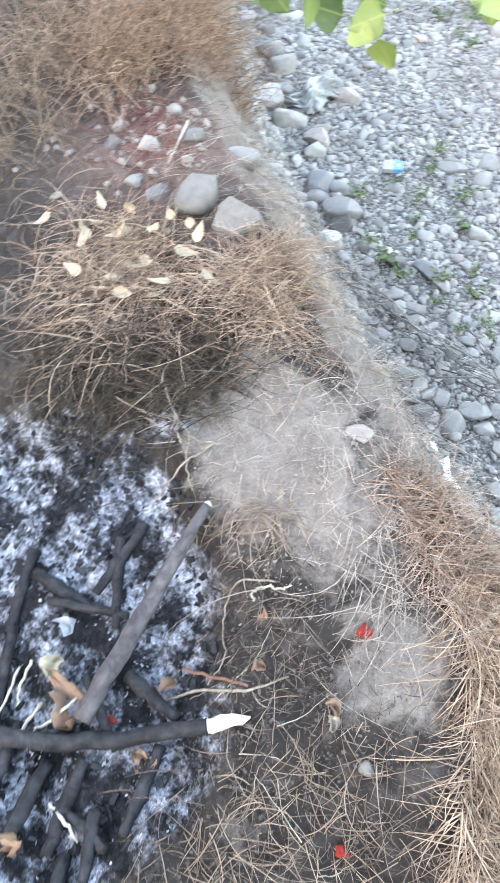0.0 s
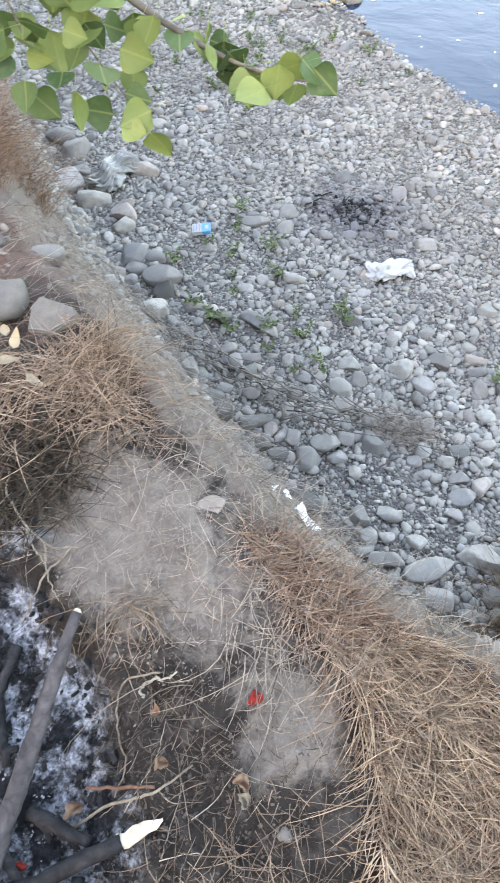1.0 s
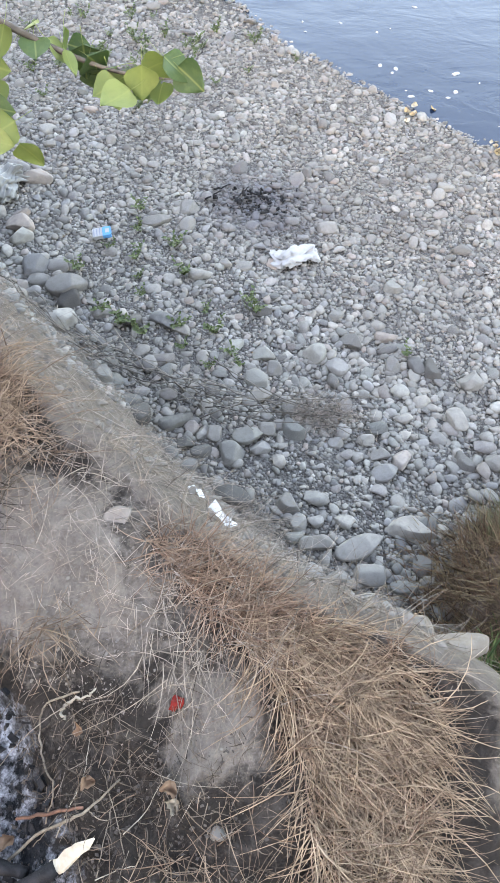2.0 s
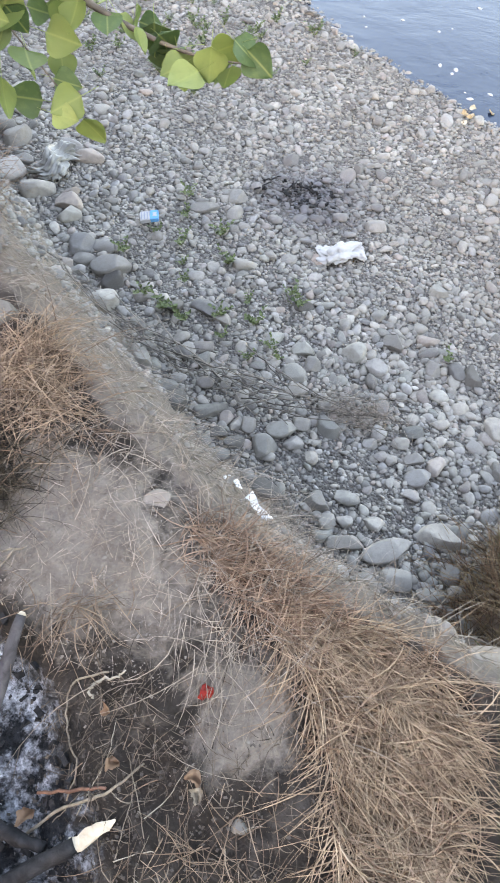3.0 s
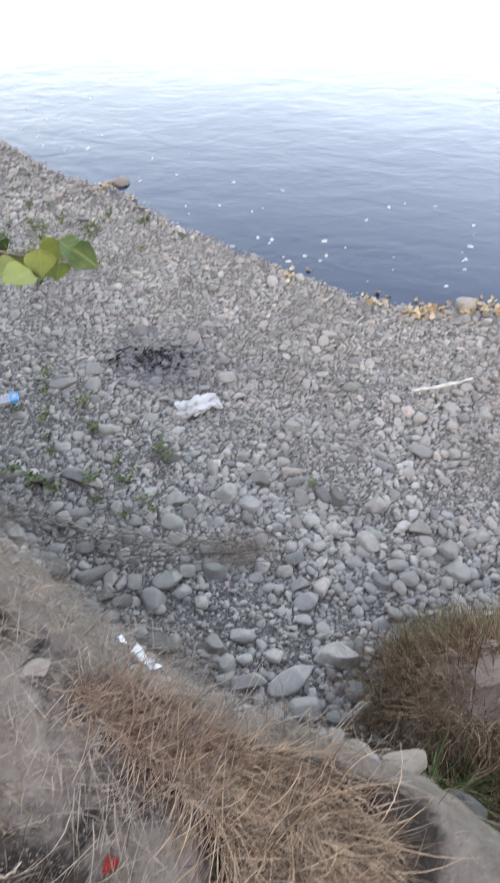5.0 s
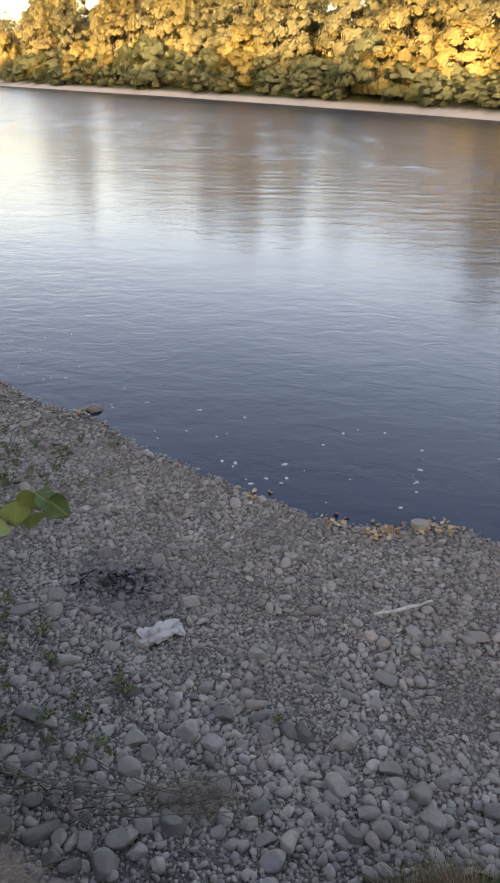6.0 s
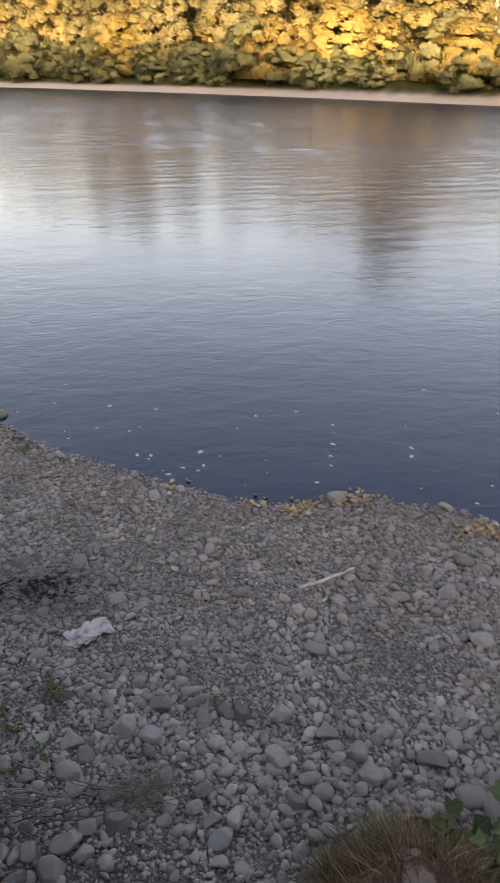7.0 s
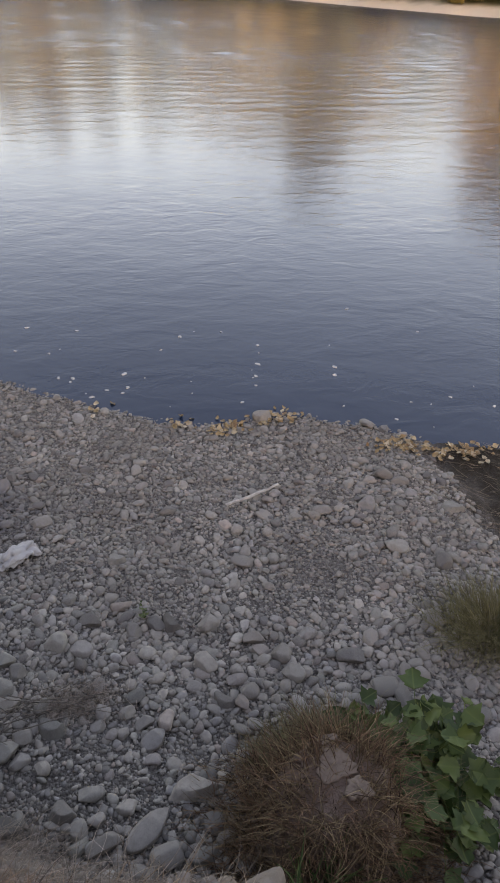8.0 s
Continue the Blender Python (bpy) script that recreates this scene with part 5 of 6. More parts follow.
# ---- stones and pods on the bank's edge ----
def bank_stones():
    rng = np.random.default_rng(35)
    for k, (x, y, a, b, c, head, label) in enumerate((
        (-1.0, 0.905, 0.135, 0.10, 0.10, 100, "rounded grey boulder on the bank's edge"), (-0.924, 0.915, 0.15, 0.10, 0.04, 150, "flat grey slab leaning on the bank"),
        (-1.06, 1.115, 0.105, 0.07, 0.05, 20, "sandy brown flat stone on the slope"), (-1.257, 0.991, 0.07, 0.04, 0.035, 20, "small pale stone in reddish soil"),
        (-1.164, 1.059, 0.06, 0.045, 0.035, 40, "small pale stone in reddish soil"), (-1.117, 0.875, 0.065, 0.05, 0.04, 80, "small pale stone in reddish soil"),
        (-1.197, 0.867, 0.05, 0.04, 0.03, 10, "small pale stone in reddish soil"), (-1.364, 0.955, 0.06, 0.05, 0.04, 60, "small pale stone in reddish soil"),
        (-1.299, 1.127, 0.05, 0.035, 0.03, 0, "small pale stone in reddish soil"), (-1.436, 1.045, 0.055, 0.04, 0.03, 120, "small pale stone in reddish soil"),
        (-0.338, 0.598, 0.055, 0.045, 0.012, 40, "flat pale clod of dry earth"), (-0.021, 0.169, 0.025, 0.02, 0.012, 20, "small grey pebble on the soil"),
    )):
        if "slab" in label:
            bm = bmesh.new()
            top = [bm.verts.new((u, v, 0.012 * w)) for u, v, w in ((-0.052, -0.028, 0.2), (0.0, -0.045, -0.1), (0.062, -0.012, -0.2), (0.058, 0.008, 0.3), (-0.018, 0.052, 0.9), (-0.04, 0.03, 0.6))]
            slab = bmesh.ops.extrude_face_region(bm, geom=[bm.faces.new(top)])
            bmesh.ops.translate(bm, vec=(0.004, -0.003, -0.04), verts=[g for g in slab["geom"] if isinstance(g, bmesh.types.BMVert)])
            bmesh.ops.recalc_face_normals(bm, faces=bm.faces)
            bmesh.ops.bevel(bm, geom=bm.edges[:], offset=0.0035, segments=2, affect="EDGES")
            me = bpy.data.meshes.new("bank_slab")
            bm.to_mesh(me)
            bm.free()
            me.materials.append(M_SLATE)
            thing("bank_slab", "flat angular slate slab leaning on the bank", "stone", me, Matrix.Translation(on_ground(-0.875, 0.885, 0.022)) @ pose(0, 0, 0, 10, -6, 30))
            continue
        me = mesh_of("bank_stone", *(lambda v, f: (v * [a / 2, b / 2, c / 2], f))(*SHAPES[3][(k * 3 + 1) % 10]), M_CLOD if "earth" in label else M_SLATE if k < 1 or k > 9 else M_BANK_STONE)
        thing("bank_stone", label, "stone", me, Matrix.Translation(on_ground(x, y, c * 0.2)) @ pose(0, 0, 0, rng.normal(0, 6), rng.normal(0, 6), head), "stones on the bank's edge")
    n = 110
    x, y = rng.normal(-1.27, 0.16, n), rng.normal(1.0, 0.12, n)
    size = rng.uniform(0.005, 0.016, n)[:, None] * np.stack([rng.uniform(0.9, 1.5, n), rng.uniform(0.7, 1, n), rng.uniform(0.4, 0.8, n)], 1)
    thing("bank_grit", "small grit in the reddish soil of the bank", "gravel", mesh_of("bank_grit", *scatter(SHAPES[1][2], np.stack([x, y, terrain(x, y) + size[:, 2] * 0.3], 1), turns(rng, n), size), M_CLOD), kind="stuff")
    n = 1500
    x = rng.uniform(-1.7, 0.3, n)
    y = line(RIM, x) + (line(FOOT, x) - line(RIM, x)) * rng.uniform(0.1, 1.05, n)
    size = (0.002 + 0.013 * rng.uniform(0, 1, n) ** 3.0)[:, None] * np.stack([rng.uniform(0.9, 1.5, n), rng.uniform(0.7, 1, n), rng.uniform(0.4, 0.8, n)], 1)
    thing("slope_clods", "crumbled dry clods and grit on the bank's slope", "soil", mesh_of("slope_clods", *scatter(SHAPES[1][3], np.stack([x, y, terrain(x, y) + size[:, 2] * 0.4], 1), turns(rng, n), size), M_CLOD, False), kind="stuff")
    for x, y in ((-1.016, 0.813), (-0.913, 0.727), (-0.888, 0.77), (-0.867, 0.665), (-0.998, 0.655), (-0.968, 0.687), (-1.065, 0.739), (-1.122, 0.661), (-0.94, 0.571), (-1.178, 0.754), (-1.036, 0.567), (-0.826, 0.721), (-1.02, 0.77), (-0.99, 0.60), (-1.10, 0.62), (-1.18, 0.71), (-0.93, 0.68), (-1.25, 0.66), (-0.88, 0.60), (-1.07, 0.70), (-1.14, 0.79), (-0.96, 0.82)):
        v, f = leaf_shape(rng.uniform(0.04, 0.06), rng.uniform(0.018, 0.028), rng.uniform(0.6, 1.4), rng)
        thing("dry_pod", "pale curled dry willow leaf caught in the grass", "leaf", mesh_of("dry_pod", v, f, M_CREAM_LEAF), Matrix.Translation(on_ground(x, y, 0.03)) @ pose(0, 0, 0, rng.normal(0, 25), rng.normal(0, 25), rng.uniform(0, 360)), "pale leaves in the grass")
    stick("weed_stalk", "dry weed stalk with a seed head on the bank", [(-1.141, 0.943), (-1.191, 1.074)], (0.0018, 0.0018, 0.0045), M_PALE_TWIG, 0.03, 8, 0.001, "stalk", 6)


bank_stones()


# ---- things on the gravel shore ----
def crumpled(seed, size, ridges=9.0, depth=0.32):
    rng = np.random.default_rng(seed)
    v, f = ball(5)
    amount = np.ones(len(v))
    for k in range(7):
        d = rng.normal(0, 1, 3)
        d *= ridges * rng.uniform(0.25, 1.0) / np.linalg.norm(d)
        amount += depth / (1 + 0.5 * k) * (np.abs(np.sin(v @ d + rng.uniform(0, 6))) - 0.6)
    v = v * amount[:, None]
    v[:, 2] = np.where(v[:, 2] < -0.2, -0.2 + 0.2 * (v[:, 2] + 0.2), v[:, 2])
    v[:, 1] += 0.45 * np.sin(2.6 * v[:, 0])
    v[:, 2] *= 0.75 + 0.35 * np.cos(5.0 * v[:, 0] + 1.0)
    return v * np.array(size) / 2, f


PAPERS = ((-0.335, 0.875, -0.255, 0.775, 0.009), (-0.232, 0.765, -0.172, 0.742, 0.013))


def shore_things():
    rng = np.random.default_rng(41)
    v, f = crumpled(2, (0.20, 0.12, 0.085), 11, 0.34)
    thing("plastic_bag", "crumpled white plastic bag lying on the gravel", "plastic bag", mesh_of("plastic_bag", v, f, M_WHITE), Matrix.Translation(on_ground(-0.447, 2.534, 0.03)) @ pose(0, 0, 0, 0, 0, 5))
    v, f = crumpled(5, (0.22, 0.17, 0.12), 12, 0.36)
    thing("plastic_sheet", "crumpled grey cloudy plastic sheet between stones", "plastic sheet", mesh_of("plastic_sheet", v, f, M_CLEAR), Matrix.Translation(on_ground(-1.954, 2.567, 0.04)) @ pose(0, 0, 0, 0, 0, 60))
    # cigarette packet: body, lid, printed lines
    pack = thing("cigarette_packet", "blue and white cigarette packet lying on stones", "packet", None, Matrix.Translation(on_ground(-1.345, 2.372, 0.045)) @ pose(0, 0, 0, 6, -4, 24))

    def block(name, x0, x1, mat, label, y=0.0275, z=0.011, lift=0.0, edge=0.0015, parent=None):
        bm = bmesh.new()
        bmesh.ops.create_cube(bm, size=1, matrix=Matrix.Translation(((x0 + x1) / 2, 0, lift)) @ Matrix.Diagonal((x1 - x0, 2 * y, 2 * z, 1)))
        bmesh.ops.bevel(bm, geom=bm.edges[:], offset=edge, segments=2, affect="EDGES")
        me = bpy.data.meshes.new(name)
        bm.to_mesh(me)
        bm.free()
        me.materials.append(mat)
        return part(name, me, parent or pack, label)

    block("body", 0.004, 0.044, M_BLUE, "blue card body")
    label = block("warning_label", -0.044, 0.0035, M_WHITE, "white printed end")
    for k in range(3):
        block("print_bar", -0.038 + k * 0.014, -0.033 + k * 0.014, M_PRINT, "", 0.022, 0.0006, 0.0112, 0.0002, label)
    block("emblem", 0.018, 0.036, M_WHITE, "white patch on the blue", 0.012, 0.0006, 0.0112, 0.0002)
    for x0, y0, x1, y1, wide in PAPERS:
        u, s = np.meshgrid(np.linspace(-1, 1, 5), np.linspace(0, 1, 10), indexing="ij")
        side = np.array([-(y1 - y0), x1 - x0]) / math.hypot(x1 - x0, y1 - y0)
        x = x0 + (x1 - x0) * s + side[0] * u * wide * (1 - 0.4 * s) + rng.normal(0, 0.0012, u.shape)
        y = y0 + (y1 - y0) * s + side[1] * u * wide * (1 - 0.4 * s) + rng.normal(0, 0.0012, u.shape)
        z = terrain(x0 + (x1 - x0) * s, y0 + (y1 - y0) * s) + 0.036 - 0.004 * u + 0.003 * np.sin(9 * s + 2 * u) + rng.normal(0, 0.0012, u.shape)
        top = np.stack([x, y, z], -1).reshape(-1, 3)
        p, q = np.meshgrid(np.arange(4), np.arange(9), indexing="ij")
        f = np.stack([p * 10 + q, (p + 1) * 10 + q, (p + 1) * 10 + q + 1, p * 10 + q + 1], -1).reshape(-1, 4)
        me = mesh_of("paper_scrap", np.concatenate([top, top - [0, 0, 0.0008]]), np.concatenate([f, f[:, ::-1] + 50]), M_PAPER)
        thing("paper_scrap", "crumpled white paper scrap on the bank's slope", "paper", me, None, "white scraps")
    stick("driftwood", "pale bleached stick lying on the gravel", [(0.64, 2.805), (0.80, 2.88), (0.97, 2.957)], (0.010, 0.0095, 0.007), M_DRIFT, 0.05, 12, 0.006, "stick", 8)
    for pts in ([(-0.97, 2.93), (-0.90, 3.00)], [(-0.80, 2.96), (-0.70, 2.93)], [(-0.84, 2.88), (-0.80, 3.0)], [(-0.99, 2.84), (-0.93, 2.93)]):
        ob, _ = stick("burnt_twig", "burnt black twig among sooty stones", pts, (0.005, 0.004, 0.003), M_CHAR, 0.022, 8, 0.008, "twig", 6)
        tagged(ob, group="burnt twigs on the shore")
    n = 60
    x, y = rng.normal(-0.72, 0.14, n), rng.normal(2.90, 0.08, n)
    size = rng.uniform(0.003, 0.011, n)[:, None] * np.stack([rng.uniform(0.8, 1.9, n), rng.uniform(0.5, 1, n), rng.uniform(0.4, 0.8, n)], 1)
    thing("shore_charcoal", "charcoal of a burnt-out fire on the gravel", "charcoal", mesh_of("shore_charcoal", *scatter(chip(9), np.stack([x, y, terrain(x, y) + 0.022], 1), turns(rng, n, 0.5), size), M_CHAR, False), kind="stuff")


shore_things()


M_WEED = leaf_material("weed_leaves", (0.055, 0.08, 0.032), (0.10, 0.135, 0.055), (0.165, 0.195, 0.085), 0.35)


def weeds():
    """Small green weeds between the stones."""
    rng = np.random.default_rng(43)
    kinds = []
    for k in range(3):
        pieces = []
        ob = thing("weed", "small green weed growing between grey stones", "weed", None, None, "weeds on the shore")
        stems = []
        for q in range(7):
            a, ln = rng.uniform(0, 2 * math.pi), rng.uniform(0.04, 0.09)
            top = np.array([math.cos(a) * ln * 0.7, math.sin(a) * ln * 0.7, ln])
            stems.append(tube(bent((0, 0, -0.02), top, 5, 0.01, rng), np.linspace(0.0014, 0.0006, 5), 4))
            for s in np.linspace(0.35, 1.0, 6):
                v, f = leaf_shape(rng.uniform(0.014, 0.026), rng.uniform(0.009, 0.014), 0.5, rng, 3, 4, 0.0004)
                m = np.array(pose(0, 0, 0, rng.uniform(-20, 50), rng.normal(0, 20), rng.uniform(0, 360)).to_3x3())
                pieces.append((v @ m.T + top * s, f))
        part("stalk", mesh_of("stalk", *join(stems), M_GREEN), ob)["kind"] = "stuff"
        part("foliage", mesh_of("foliage", *join(pieces), M_WEED), ob)["kind"] = "stuff"
        kinds.append(ob)
    spots = [(-1.097, 2.177), (-1.158, 2.302), (-1.037, 2.061), (-1.064, 1.88), (-0.956, 1.847), (-1.172, 1.922), (-0.582, 2.187), (-0.541, 2.129), (-0.558, 1.848), (-0.507, 1.79), (-0.617, 1.745), (-0.818, 1.925), (-0.912, 2.269), (-1.21, 2.497), (-1.261, 2.643), (-0.757, 1.819), (-0.74, 2.059), (-1.369, 2.135), (-0.659, 1.964), (-1.285, 2.322), (-1.013, 2.442), (0.151, 2.06)]
    spots += [(rng.normal(-1.95, 0.42), rng.normal(4.15, 0.30)) for _ in range(46)]
    for k, (x, y) in enumerate(spots):
        s = rng.uniform(0.45, 0.95)
        m = Matrix.Translation(on_ground(x, y, 0.015)) @ pose(0, 0, 0, 0, 0, rng.uniform(0, 360)) @ Matrix.Diagonal((s * 1.2, s * 1.2, s * 0.9, 1))
        if k < 3:
            kinds[k].matrix_basis = m
        else:
            copy_thing(kinds[k % 3], m).matrix_basis = m


weeds()


def shore_stems():
    """Long dry stems washed along the foot of the bank."""
    rng = np.random.default_rng(45)
    course = np.array([(-1.55, 1.91), (-1.25, 1.75), (-0.91, 1.63), (-0.61, 1.59), (-0.33, 1.60), (0.02, 1.66)])
    pieces = []
    for k in range(36):
        s0 = rng.uniform(0, 0.8)
        s1 = min(1, s0 + rng.uniform(0.12, 0.4))
        t = np.linspace(s0, s1, 9)
        c = np.stack([np.interp(t, np.linspace(0, 1, len(course)), course[:, q]) for q in range(2)], 1)
        c += rng.normal(0, 0.035, (1, 2)) + np.linspace(-1, 1, 9)[:, None] * rng.normal(0, 0.055, (1, 2)) + rng.normal(0, 0.008, (9, 2))
        z = terrain(c[:, 0], c[:, 1]) + 0.045 + 0.02 * np.sin(np.linspace(0, math.pi, 9)) * rng.uniform(0, 2) + rng.normal(0, 0.003, 9)
        pieces.append(tube(np.column_stack([c, z]), np.linspace(0.0028, 0.0012, 9), 5))
    thing("dry_stems", "long dry grey-brown stems washed along the bank's foot", "dry stems", mesh_of("dry_stems", *join(pieces), M_WASHED_STEM), kind="stuff")
    base = patch_points(rng, 420, (-0.12, 1.64), (0.16, 0.08), 5)
    base[:, 2] += 0.02
    grass("dead_weed", "tangle of fine dead weed on the gravel", rng, base, rng.uniform(0, 360, 420), 10, (0.04, 0.13), (0, 50), (20, 120), (0.0005, 0.0009), M_GREY_STEM)
    base = patch_points(rng, 200, (-0.248, 1.116), (0.16, 0.06), -30)
    base[:, 2] += 0.02
    grass("dead_weed", "tangle of fine dead weed on the gravel", rng, base, rng.uniform(0, 360, 200), 10, (0.04, 0.14), (0, 50), (20, 120), (0.0005, 0.0009), M_GREY_STEM)


shore_stems()


# ---- sod with long grass and creeper at the foot of the bank ----
M_SOD = straw_material("sod_grass", (0.035, 0.019, 0.013), (0.25, 0.15, 0.095))
M_SOD_TAN = straw_material("sod_straw", (0.07, 0.048, 0.027), (0.34, 0.25, 0.15))
M_IVY = leaf_material("creeper_leaves", (0.025, 0.05, 0.014), (0.055, 0.095, 0.026), (0.11, 0.15, 0.042), 0.3, True)


def sod_bush():
    rng = np.random.default_rng(51)
    n = 6200
    a = rng.uniform(0, 2 * math.pi, n)
    r = rng.normal(0.80, 0.22, n)
    x, y = 0.70 + 0.32 * r * np.cos(a), 1.02 + 0.29 * r * np.sin(a)
    keep = wobble(x, y, 0.22, 9) + rng.normal(0, 0.3, n) > -0.35
    base, a = np.stack([x, y, terrain(x, y)], 1)[keep], np.degrees(a[keep])
    half = len(base) // 2
    grass("bush_grass", "mound of long brown dry grass on a fallen sod", rng, base[:half], a[:half], 55, (0.04, 0.20), (20, 85), (20, 130), (0.0008, 0.0018), M_SOD, swerve=0.8)
    grass("bush_straw", "tawny dry straws among the grass of a fallen sod", rng, base[half:], a[half:], 70, (0.04, 0.18), (20, 85), (20, 140), (0.0007, 0.0017), M_SOD_TAN, swerve=0.8)
    n = 700
    x, y = rng.normal(0.70, 0.12, n), rng.normal(1.02, 0.11, n)
    grass("sod_litter", "short broken stems on top of the fallen sod", rng, np.stack([x, y, terrain(x, y) + 0.002], 1), rng.uniform(0, 360, n), 10, (0.01, 0.06), (0, 40), (0, 60), (0.0005, 0.0011), M_SOD)
    for x, y, s, thick in ((0.62, 1.16, 0.085, 0.012), (0.70, 1.17, 0.095, 0.012), (0.71, 1.07, 0.17, 0.008), (0.755, 0.985, 0.11, 0.016), (0.85, 0.86, 0.07, 0.012)):
        around = np.linspace(0, 2 * math.pi, 30, endpoint=False)
        rim = s * 0.5 * (0.82 + 0.12 * np.sin(3 * around + s * 90) + rng.uniform(-0.16, 0.12, 30))
        rings = []
        for q, h in ((0.02, 1.0), (0.35, 1.0), (0.6, 0.95), (0.82, 1.05), (0.97, 0.9), (1.0, 0.2), (0.9, -0.8)):
            u, w = np.cos(around) * rim * q, np.sin(around) * rim * q * 0.8
            rings.append(np.stack([u, w, terrain(x + u, y + w) - terrain(x, y) + thick * h + rng.normal(0, 0.0016, 30)], 1))
        f = [[q * 30 + p, q * 30 + (p + 1) % 30, q * 30 + 30 + (p + 1) % 30, q * 30 + 30 + p] for q in range(6) for p in range(30)]
        thing("soil_crust", "cracked crust of dry brown soil on the fallen sod", "soil", mesh_of("soil_crust", np.concatenate(rings), f, M_CRUST), Matrix.Translation(on_ground(x, y)), "soil crusts on the sod")
    n = 2000
    a = rng.uniform(-0.5, 2.4, n)
    x, y = 0.76 + 0.32 * rng.normal(0.9, 0.15, n) * np.cos(a), 1.05 + 0.28 * rng.normal(0.9, 0.15, n) * np.sin(a)
    base = np.stack([x, y, terrain(x, y)], 1)
    grass("green_grass", "olive green grass blades round the fallen sod", rng, base, np.degrees(a), 50, (0.08, 0.20), (35, 80), (30, 100), (0.0008, 0.0016), M_OLIVE, "grass")
    n = 95
    base = patch_points(rng, n, (0.578, 0.761), (0.07, 0.04))
    grass("green_tuft", "fresh green broad grass tuft below the bank", rng, base, rng.uniform(0, 360, n), 10, (0.10, 0.20), (15, 65), (30, 80), (0.003, 0.0055), M_TUFT, "grass")
    n = 1500
    base = patch_points(rng, n, (1.667, 1.733), (0.20, 0.16))
    grass("shore_tuft", "rounded olive green grass tuft on the gravel", rng, base, np.degrees(np.arctan2(base[:, 1] - 1.733, base[:, 0] - 1.667)), 40, (0.12, 0.26), (40, 88), (30, 90), (0.0008, 0.0016), M_OLIVE, "grass")
    creeper = thing("creeper", "dark green leafy creeper beside the fallen sod", "creeper", None, Matrix.Translation(on_ground(1.05, 1.08)))
    stems, ends = [], []
    for k in range(46):
        root = np.array([rng.normal(0, 0.05), rng.normal(0, 0.06), 0.0])
        a, out = rng.uniform(0, 2 * math.pi), rng.uniform(0.06, 0.36)
        tip = root + [math.cos(a) * out * 0.7, math.sin(a) * out * 0.95, rng.uniform(0.06, 0.25)]
        p = bent(root, tip, 8, 0.02, rng, 0.05)
        stems.append(tube(p, np.linspace(0.0022, 0.001, 8), 5))
        ends += [p[q] for q in (2, 3, 4, 5, 6, 7)]
    part("stems", mesh_of("stems", *join(stems), M_GREEN), creeper)
    leaves = [mesh_of("leaf", *leaf_shape(0.072, 0.078, 0.25, rng, 9, 11, lobes=0.28), M_IVY) for _ in range(4)]
    for k, e in enumerate(ends):
        s = rng.uniform(0.6, 1.25)
        m = Matrix.Translation(e) @ pose(0, 0, 0, rng.uniform(-35, 25), rng.normal(0, 22), rng.uniform(0, 360)) @ Matrix.Diagonal((s, s, s, 1))
        part("leaf", leaves[k % 4], creeper, "", m)


sod_bush()


# ---- poplar whose low branch hangs over the bank ----
M_POPLAR = leaf_material("poplar_leaves", (0.065, 0.125, 0.053), (0.185, 0.25, 0.083), (0.33, 0.375, 0.13), 0.5, True)

M_POPLAR_CROWN = leaf_material("poplar_crown", (0.07, 0.14, 0.06), (0.21, 0.275, 0.09), (0.34, 0.385, 0.135), 0.5)


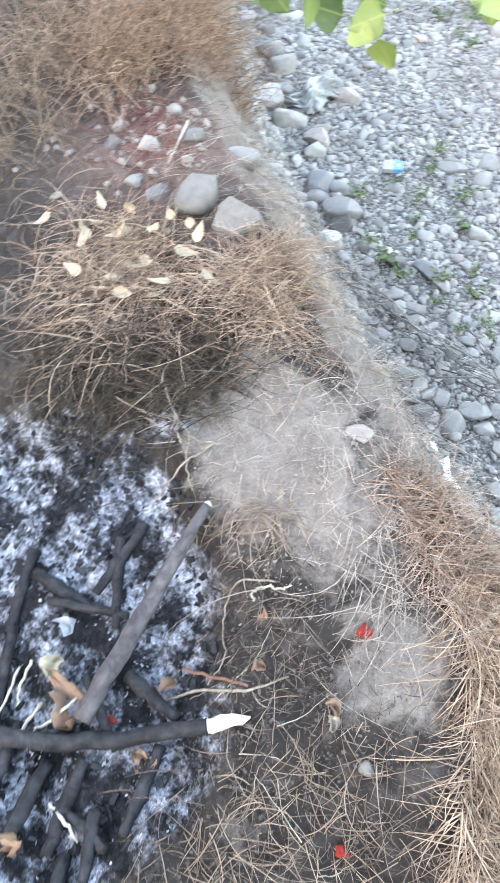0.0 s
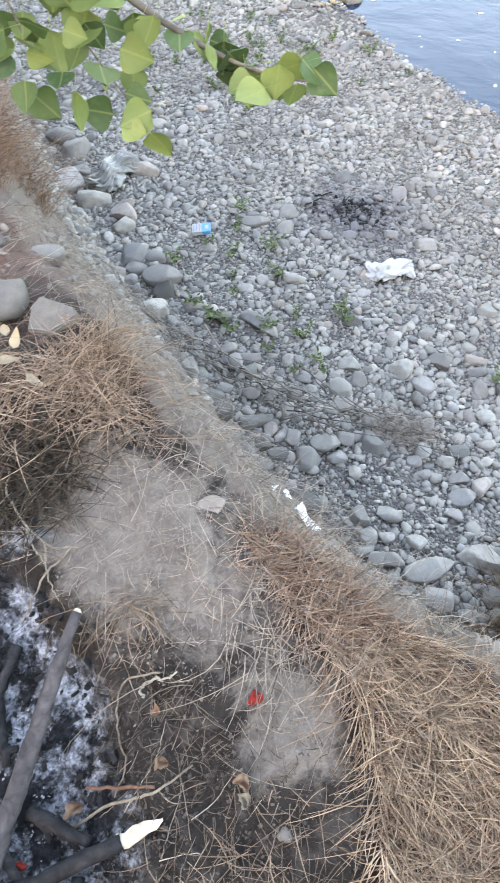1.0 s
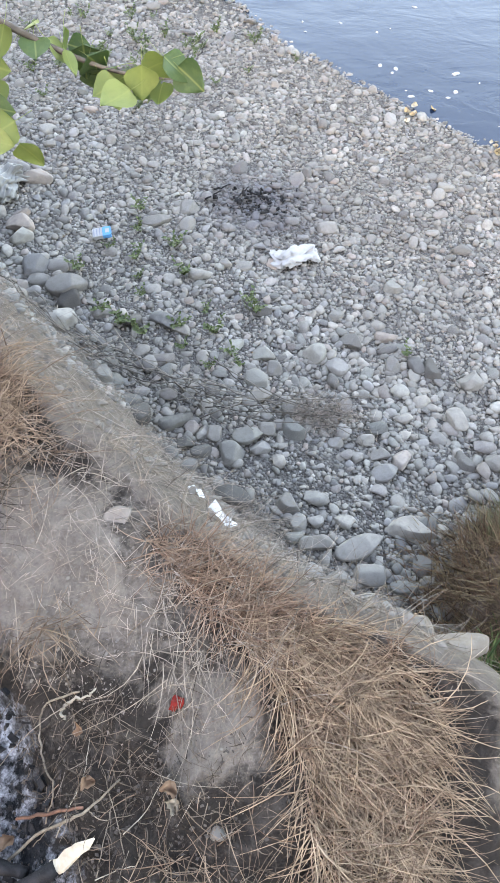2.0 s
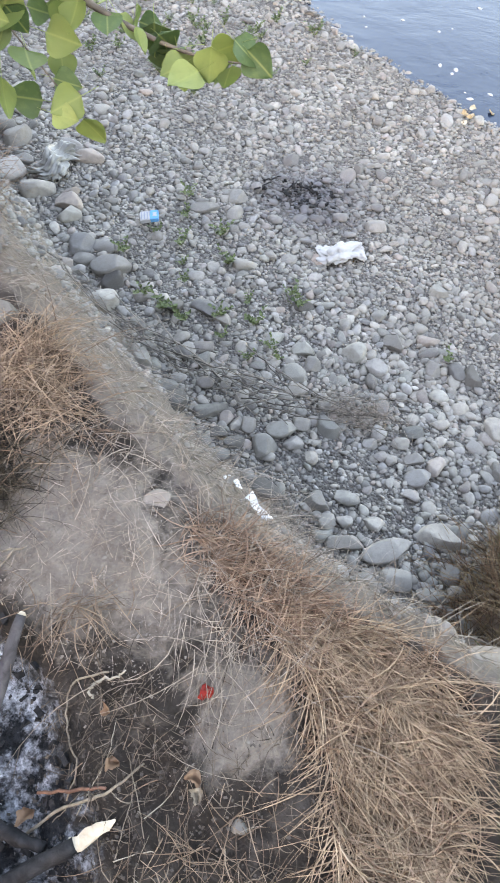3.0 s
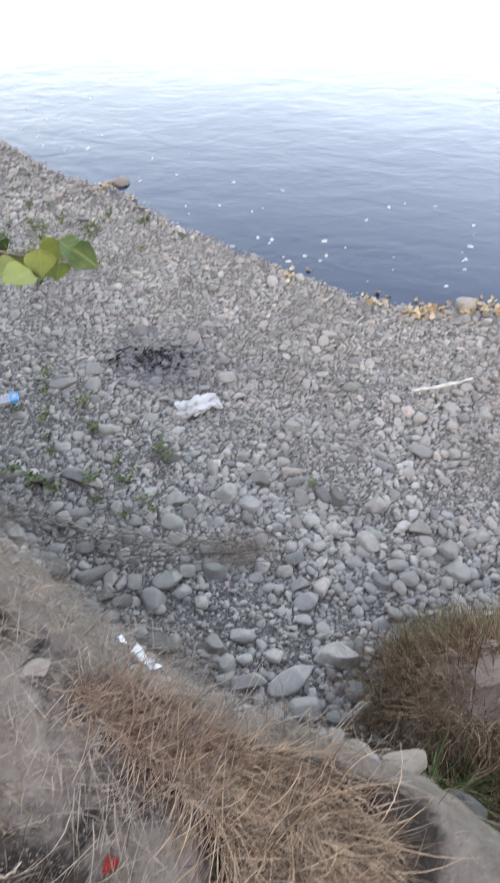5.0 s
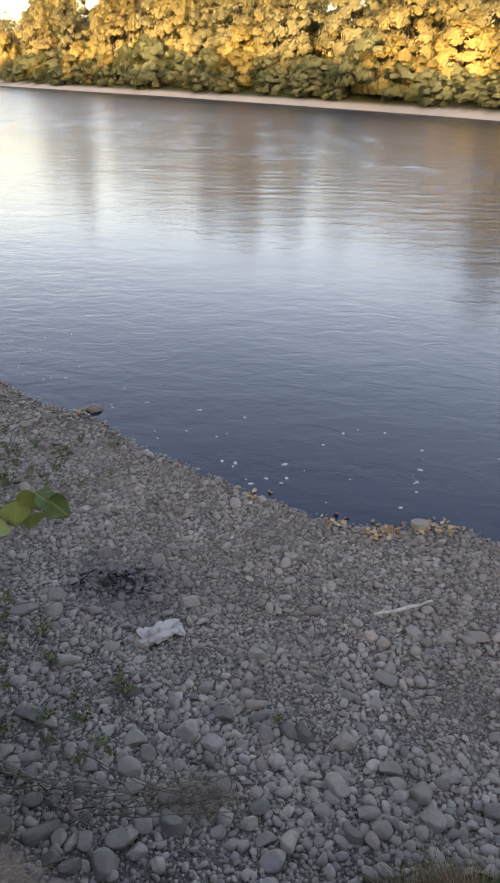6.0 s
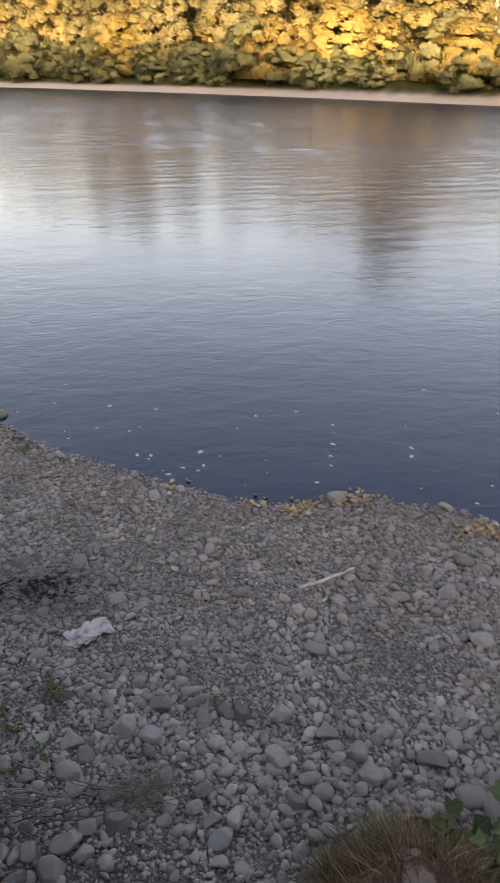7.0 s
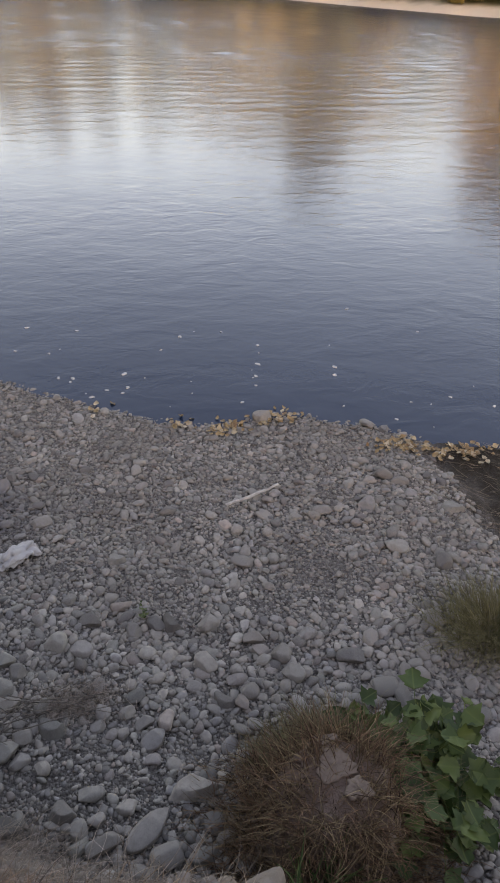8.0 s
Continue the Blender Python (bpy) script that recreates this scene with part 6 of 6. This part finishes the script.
def poplar():
    rng = np.random.default_rng(61)
    foot = on_ground(-3.5, 2.0)
    tree = thing("poplar_tree", "young poplar with a low branch of green leaves", "tree", None, Matrix.Translation(foot))
    v, f = tube(bent((0, 0, -0.1), (0.05, 0.1, 5.4), 12, 0.05, rng), np.linspace(0.075, 0.03, 12), 12, rng, 0.03)
    part("trunk", mesh_of("trunk", v, f, M_BARK), tree)
    joint = np.array([-3.46, 2.03, 3.0])
    main = np.array([joint, (-2.800, 1.950, 2.9), (-2.100, 1.800, 2.6), (-1.182, 1.252, 2.25), (-1.201, 1.491, 1.99), (-1.153, 1.580, 1.83), (-1.070, 1.627, 1.69), (-0.930, 1.698, 1.57), (-0.829, 1.745, 1.5), (-0.725, 1.779, 1.455), (-0.611, 1.833, 1.43)])
    low = np.array((0.02, 0.14, 2.45))
    main[4:] = low + 0.86 * (main[4:] - low)
    twigs = [main, np.array([(-1.201, 1.491, 1.99), (-1.168, 1.539, 1.74), (-1.123, 1.545, 1.6), (-1.044, 1.545, 1.49), (-0.998, 1.545, 1.42)]), np.array([(-1.237, 1.380, 2.15), (-1.270, 1.454, 1.85), (-1.223, 1.450, 1.66), (-1.191, 1.434, 1.58)]), np.array([(-1.225, 1.455, 2.05), (-1.165, 1.542, 1.78), (-1.070, 1.602, 1.66)])]
    twigs[1:] = [low + 0.86 * (t - low) for t in twigs[1:]]
    pieces = []
    for k, t in enumerate(twigs):
        fine = np.stack([np.interp(np.linspace(0, 1, 30), np.linspace(0, 1, len(t)), t[:, q]) for q in range(3)], 1)
        for _ in range(3):
            fine[1:-1] = (fine[:-2] + 2 * fine[1:-1] + fine[2:]) / 4
        pieces.append(tube(fine - foot, np.linspace((0.02, 0.003, 0.004, 0.003)[k], 0.0016, 30), 7))
    leaves = []
    for k in range(5):
        v, f = leaf_shape(0.09, 0.088, 0.14, rng)
        stalk_v, stalk_f = tube([(0, -0.05, 0.004), (0, -0.02, 0.0), (0, 0.0, 0.0005), (0, 0.004, 0.001)], 0.0008, 4)
        leaves.append(mesh_of("leaf", *join([(v, f), (stalk_v, stalk_f)]), M_POPLAR))
    n = 900
    up = np.random.default_rng(62)
    a, r, h = up.uniform(0, 2 * math.pi, n), np.sqrt(up.uniform(0, 1, n)), up.uniform(0, 1, n)
    out = 0.75 * np.sin(np.pi * (0.12 + 0.85 * h)) * (0.35 + 0.65 * r)
    place = np.stack([out * np.cos(a), 0.1 + out * np.sin(a), 3.3 + 2.4 * h], 1)
    part("crown", mesh_of("crown", *scatter(leaf_shape(0.09, 0.088, 0.14, up, 3, 4), place, turns(up, n, 0.8), np.ones((n, 3))), M_POPLAR_CROWN), tree)
    limb = part("branch", mesh_of("branch", *join(pieces), M_BARK), tree)
    spots = []
    for t, lo, n in ((main, 0.42, 38), (twigs[1], 0.15, 20), (twigs[2], 0.1, 28), (twigs[3], 0.1, 18)):
        for s in np.linspace(lo, 1, n):
            p = np.array([np.interp(s, np.linspace(0, 1, len(t)), t[:, q]) for q in range(3)])
            spots.append(p + rng.normal(0, 0.02 if t is main else 0.038, 3) + [0, 0, 0.01])
    for k, p in enumerate(spots):
        s = rng.uniform(0.62, 0.98)
        face = Vector((0.1, 0.1, 2.45)) - Vector(p)
        turn = face.to_track_quat("Z", "Y").to_matrix().to_4x4()
        m = Matrix.Translation(p - foot) @ turn @ pose(0, 0, 0, rng.normal(0, 34), rng.normal(0, 34), 180 + rng.normal(0, 50)) @ Matrix.Diagonal((s, s, s, 1))
        part("leaf", leaves[k % 5], limb, "", m)


poplar()


# ---- water's edge: fallen leaves, foam ----
M_FALLEN = leaf_material("fallen_leaves", (0.20, 0.12, 0.06), (0.36, 0.26, 0.13), (0.50, 0.45, 0.34), 0.15)
M_FOAM = plain_material("foam", (0.30, 0.30, 0.30), (0.42, 0.42, 0.41), 60, 0.7, 0.3)


def waters_edge():
    rng = np.random.default_rng(71)
    shapes = [leaf_shape(0.042, 0.032, 0.6, rng, 5, 6, crinkle=0.1) for _ in range(4)]
    for x, y, n, sx in ((0.774, 3.725, 34, 0.10), (1.114, 3.813, 50, 0.14), (0.484, 3.834, 20, 0.06), (1.89, 3.369, 60, 0.13), (2.298, 3.245, 80, 0.17), (-1.666, 5.261, 18, 0.10), (-0.024, 4.107, 7, 0.07)):
        pieces = []
        for k in range(n):
            u, w = x + rng.normal(0, sx * 0.75), y - 0.01 + rng.normal(0, 0.05)
            z = max(0.004, float(terrain(u, w)) + 0.02)
            m = np.array(pose(0, 0, 0, rng.normal(0, 12), rng.normal(0, 12), rng.uniform(0, 360)).to_3x3())
            v, f = shapes[k % 4]
            pieces.append((v * rng.uniform(0.6, 1.15) @ m.T + [u, w, z], f))
        thing("fallen_leaves", "yellow and orange fallen leaves washed to the water's edge", "leaves", mesh_of("fallen_leaves", *join(pieces), M_FALLEN), kind="stuff")
    n = 64
    x = rng.uniform(-3.0, 3.0, n)
    y = line(SHORE, x) + 0.12 + np.abs(rng.normal(0, 0.75, n))
    x, y = np.append(x, (0.15, 0.13, 0.0)), np.append(y, (4.36, 4.56, 4.34))
    n += 3
    size = rng.uniform(0.005, 0.021, n)[:, None] * np.stack([rng.uniform(0.9, 1.8, n), rng.uniform(0.6, 1, n), np.full(n, 0.22)], 1)
    thing("foam_flecks", "white foam flecks drifting on the river", "foam", mesh_of("foam_flecks", *scatter(SHAPES[1][4], np.stack([x, y, np.full(n, 0.001)], 1), turns(rng, n, 0.02), size), M_FOAM), kind="stuff")
    base = np.stack([rng.uniform(1.9, 2.6, 260), rng.uniform(1.9, 3.3, 260), np.zeros(260)], 1)
    base[:, 2] = terrain(base[:, 0], base[:, 1]) + 0.003
    grass("mud_debris", "rotting brown stems lying in the wet mud", rng, base, rng.normal(150, 25, 260), 10, (0.05, 0.22), (0, 10), (0, 30), (0.001, 0.0022), M_ROOT, "debris")


waters_edge()
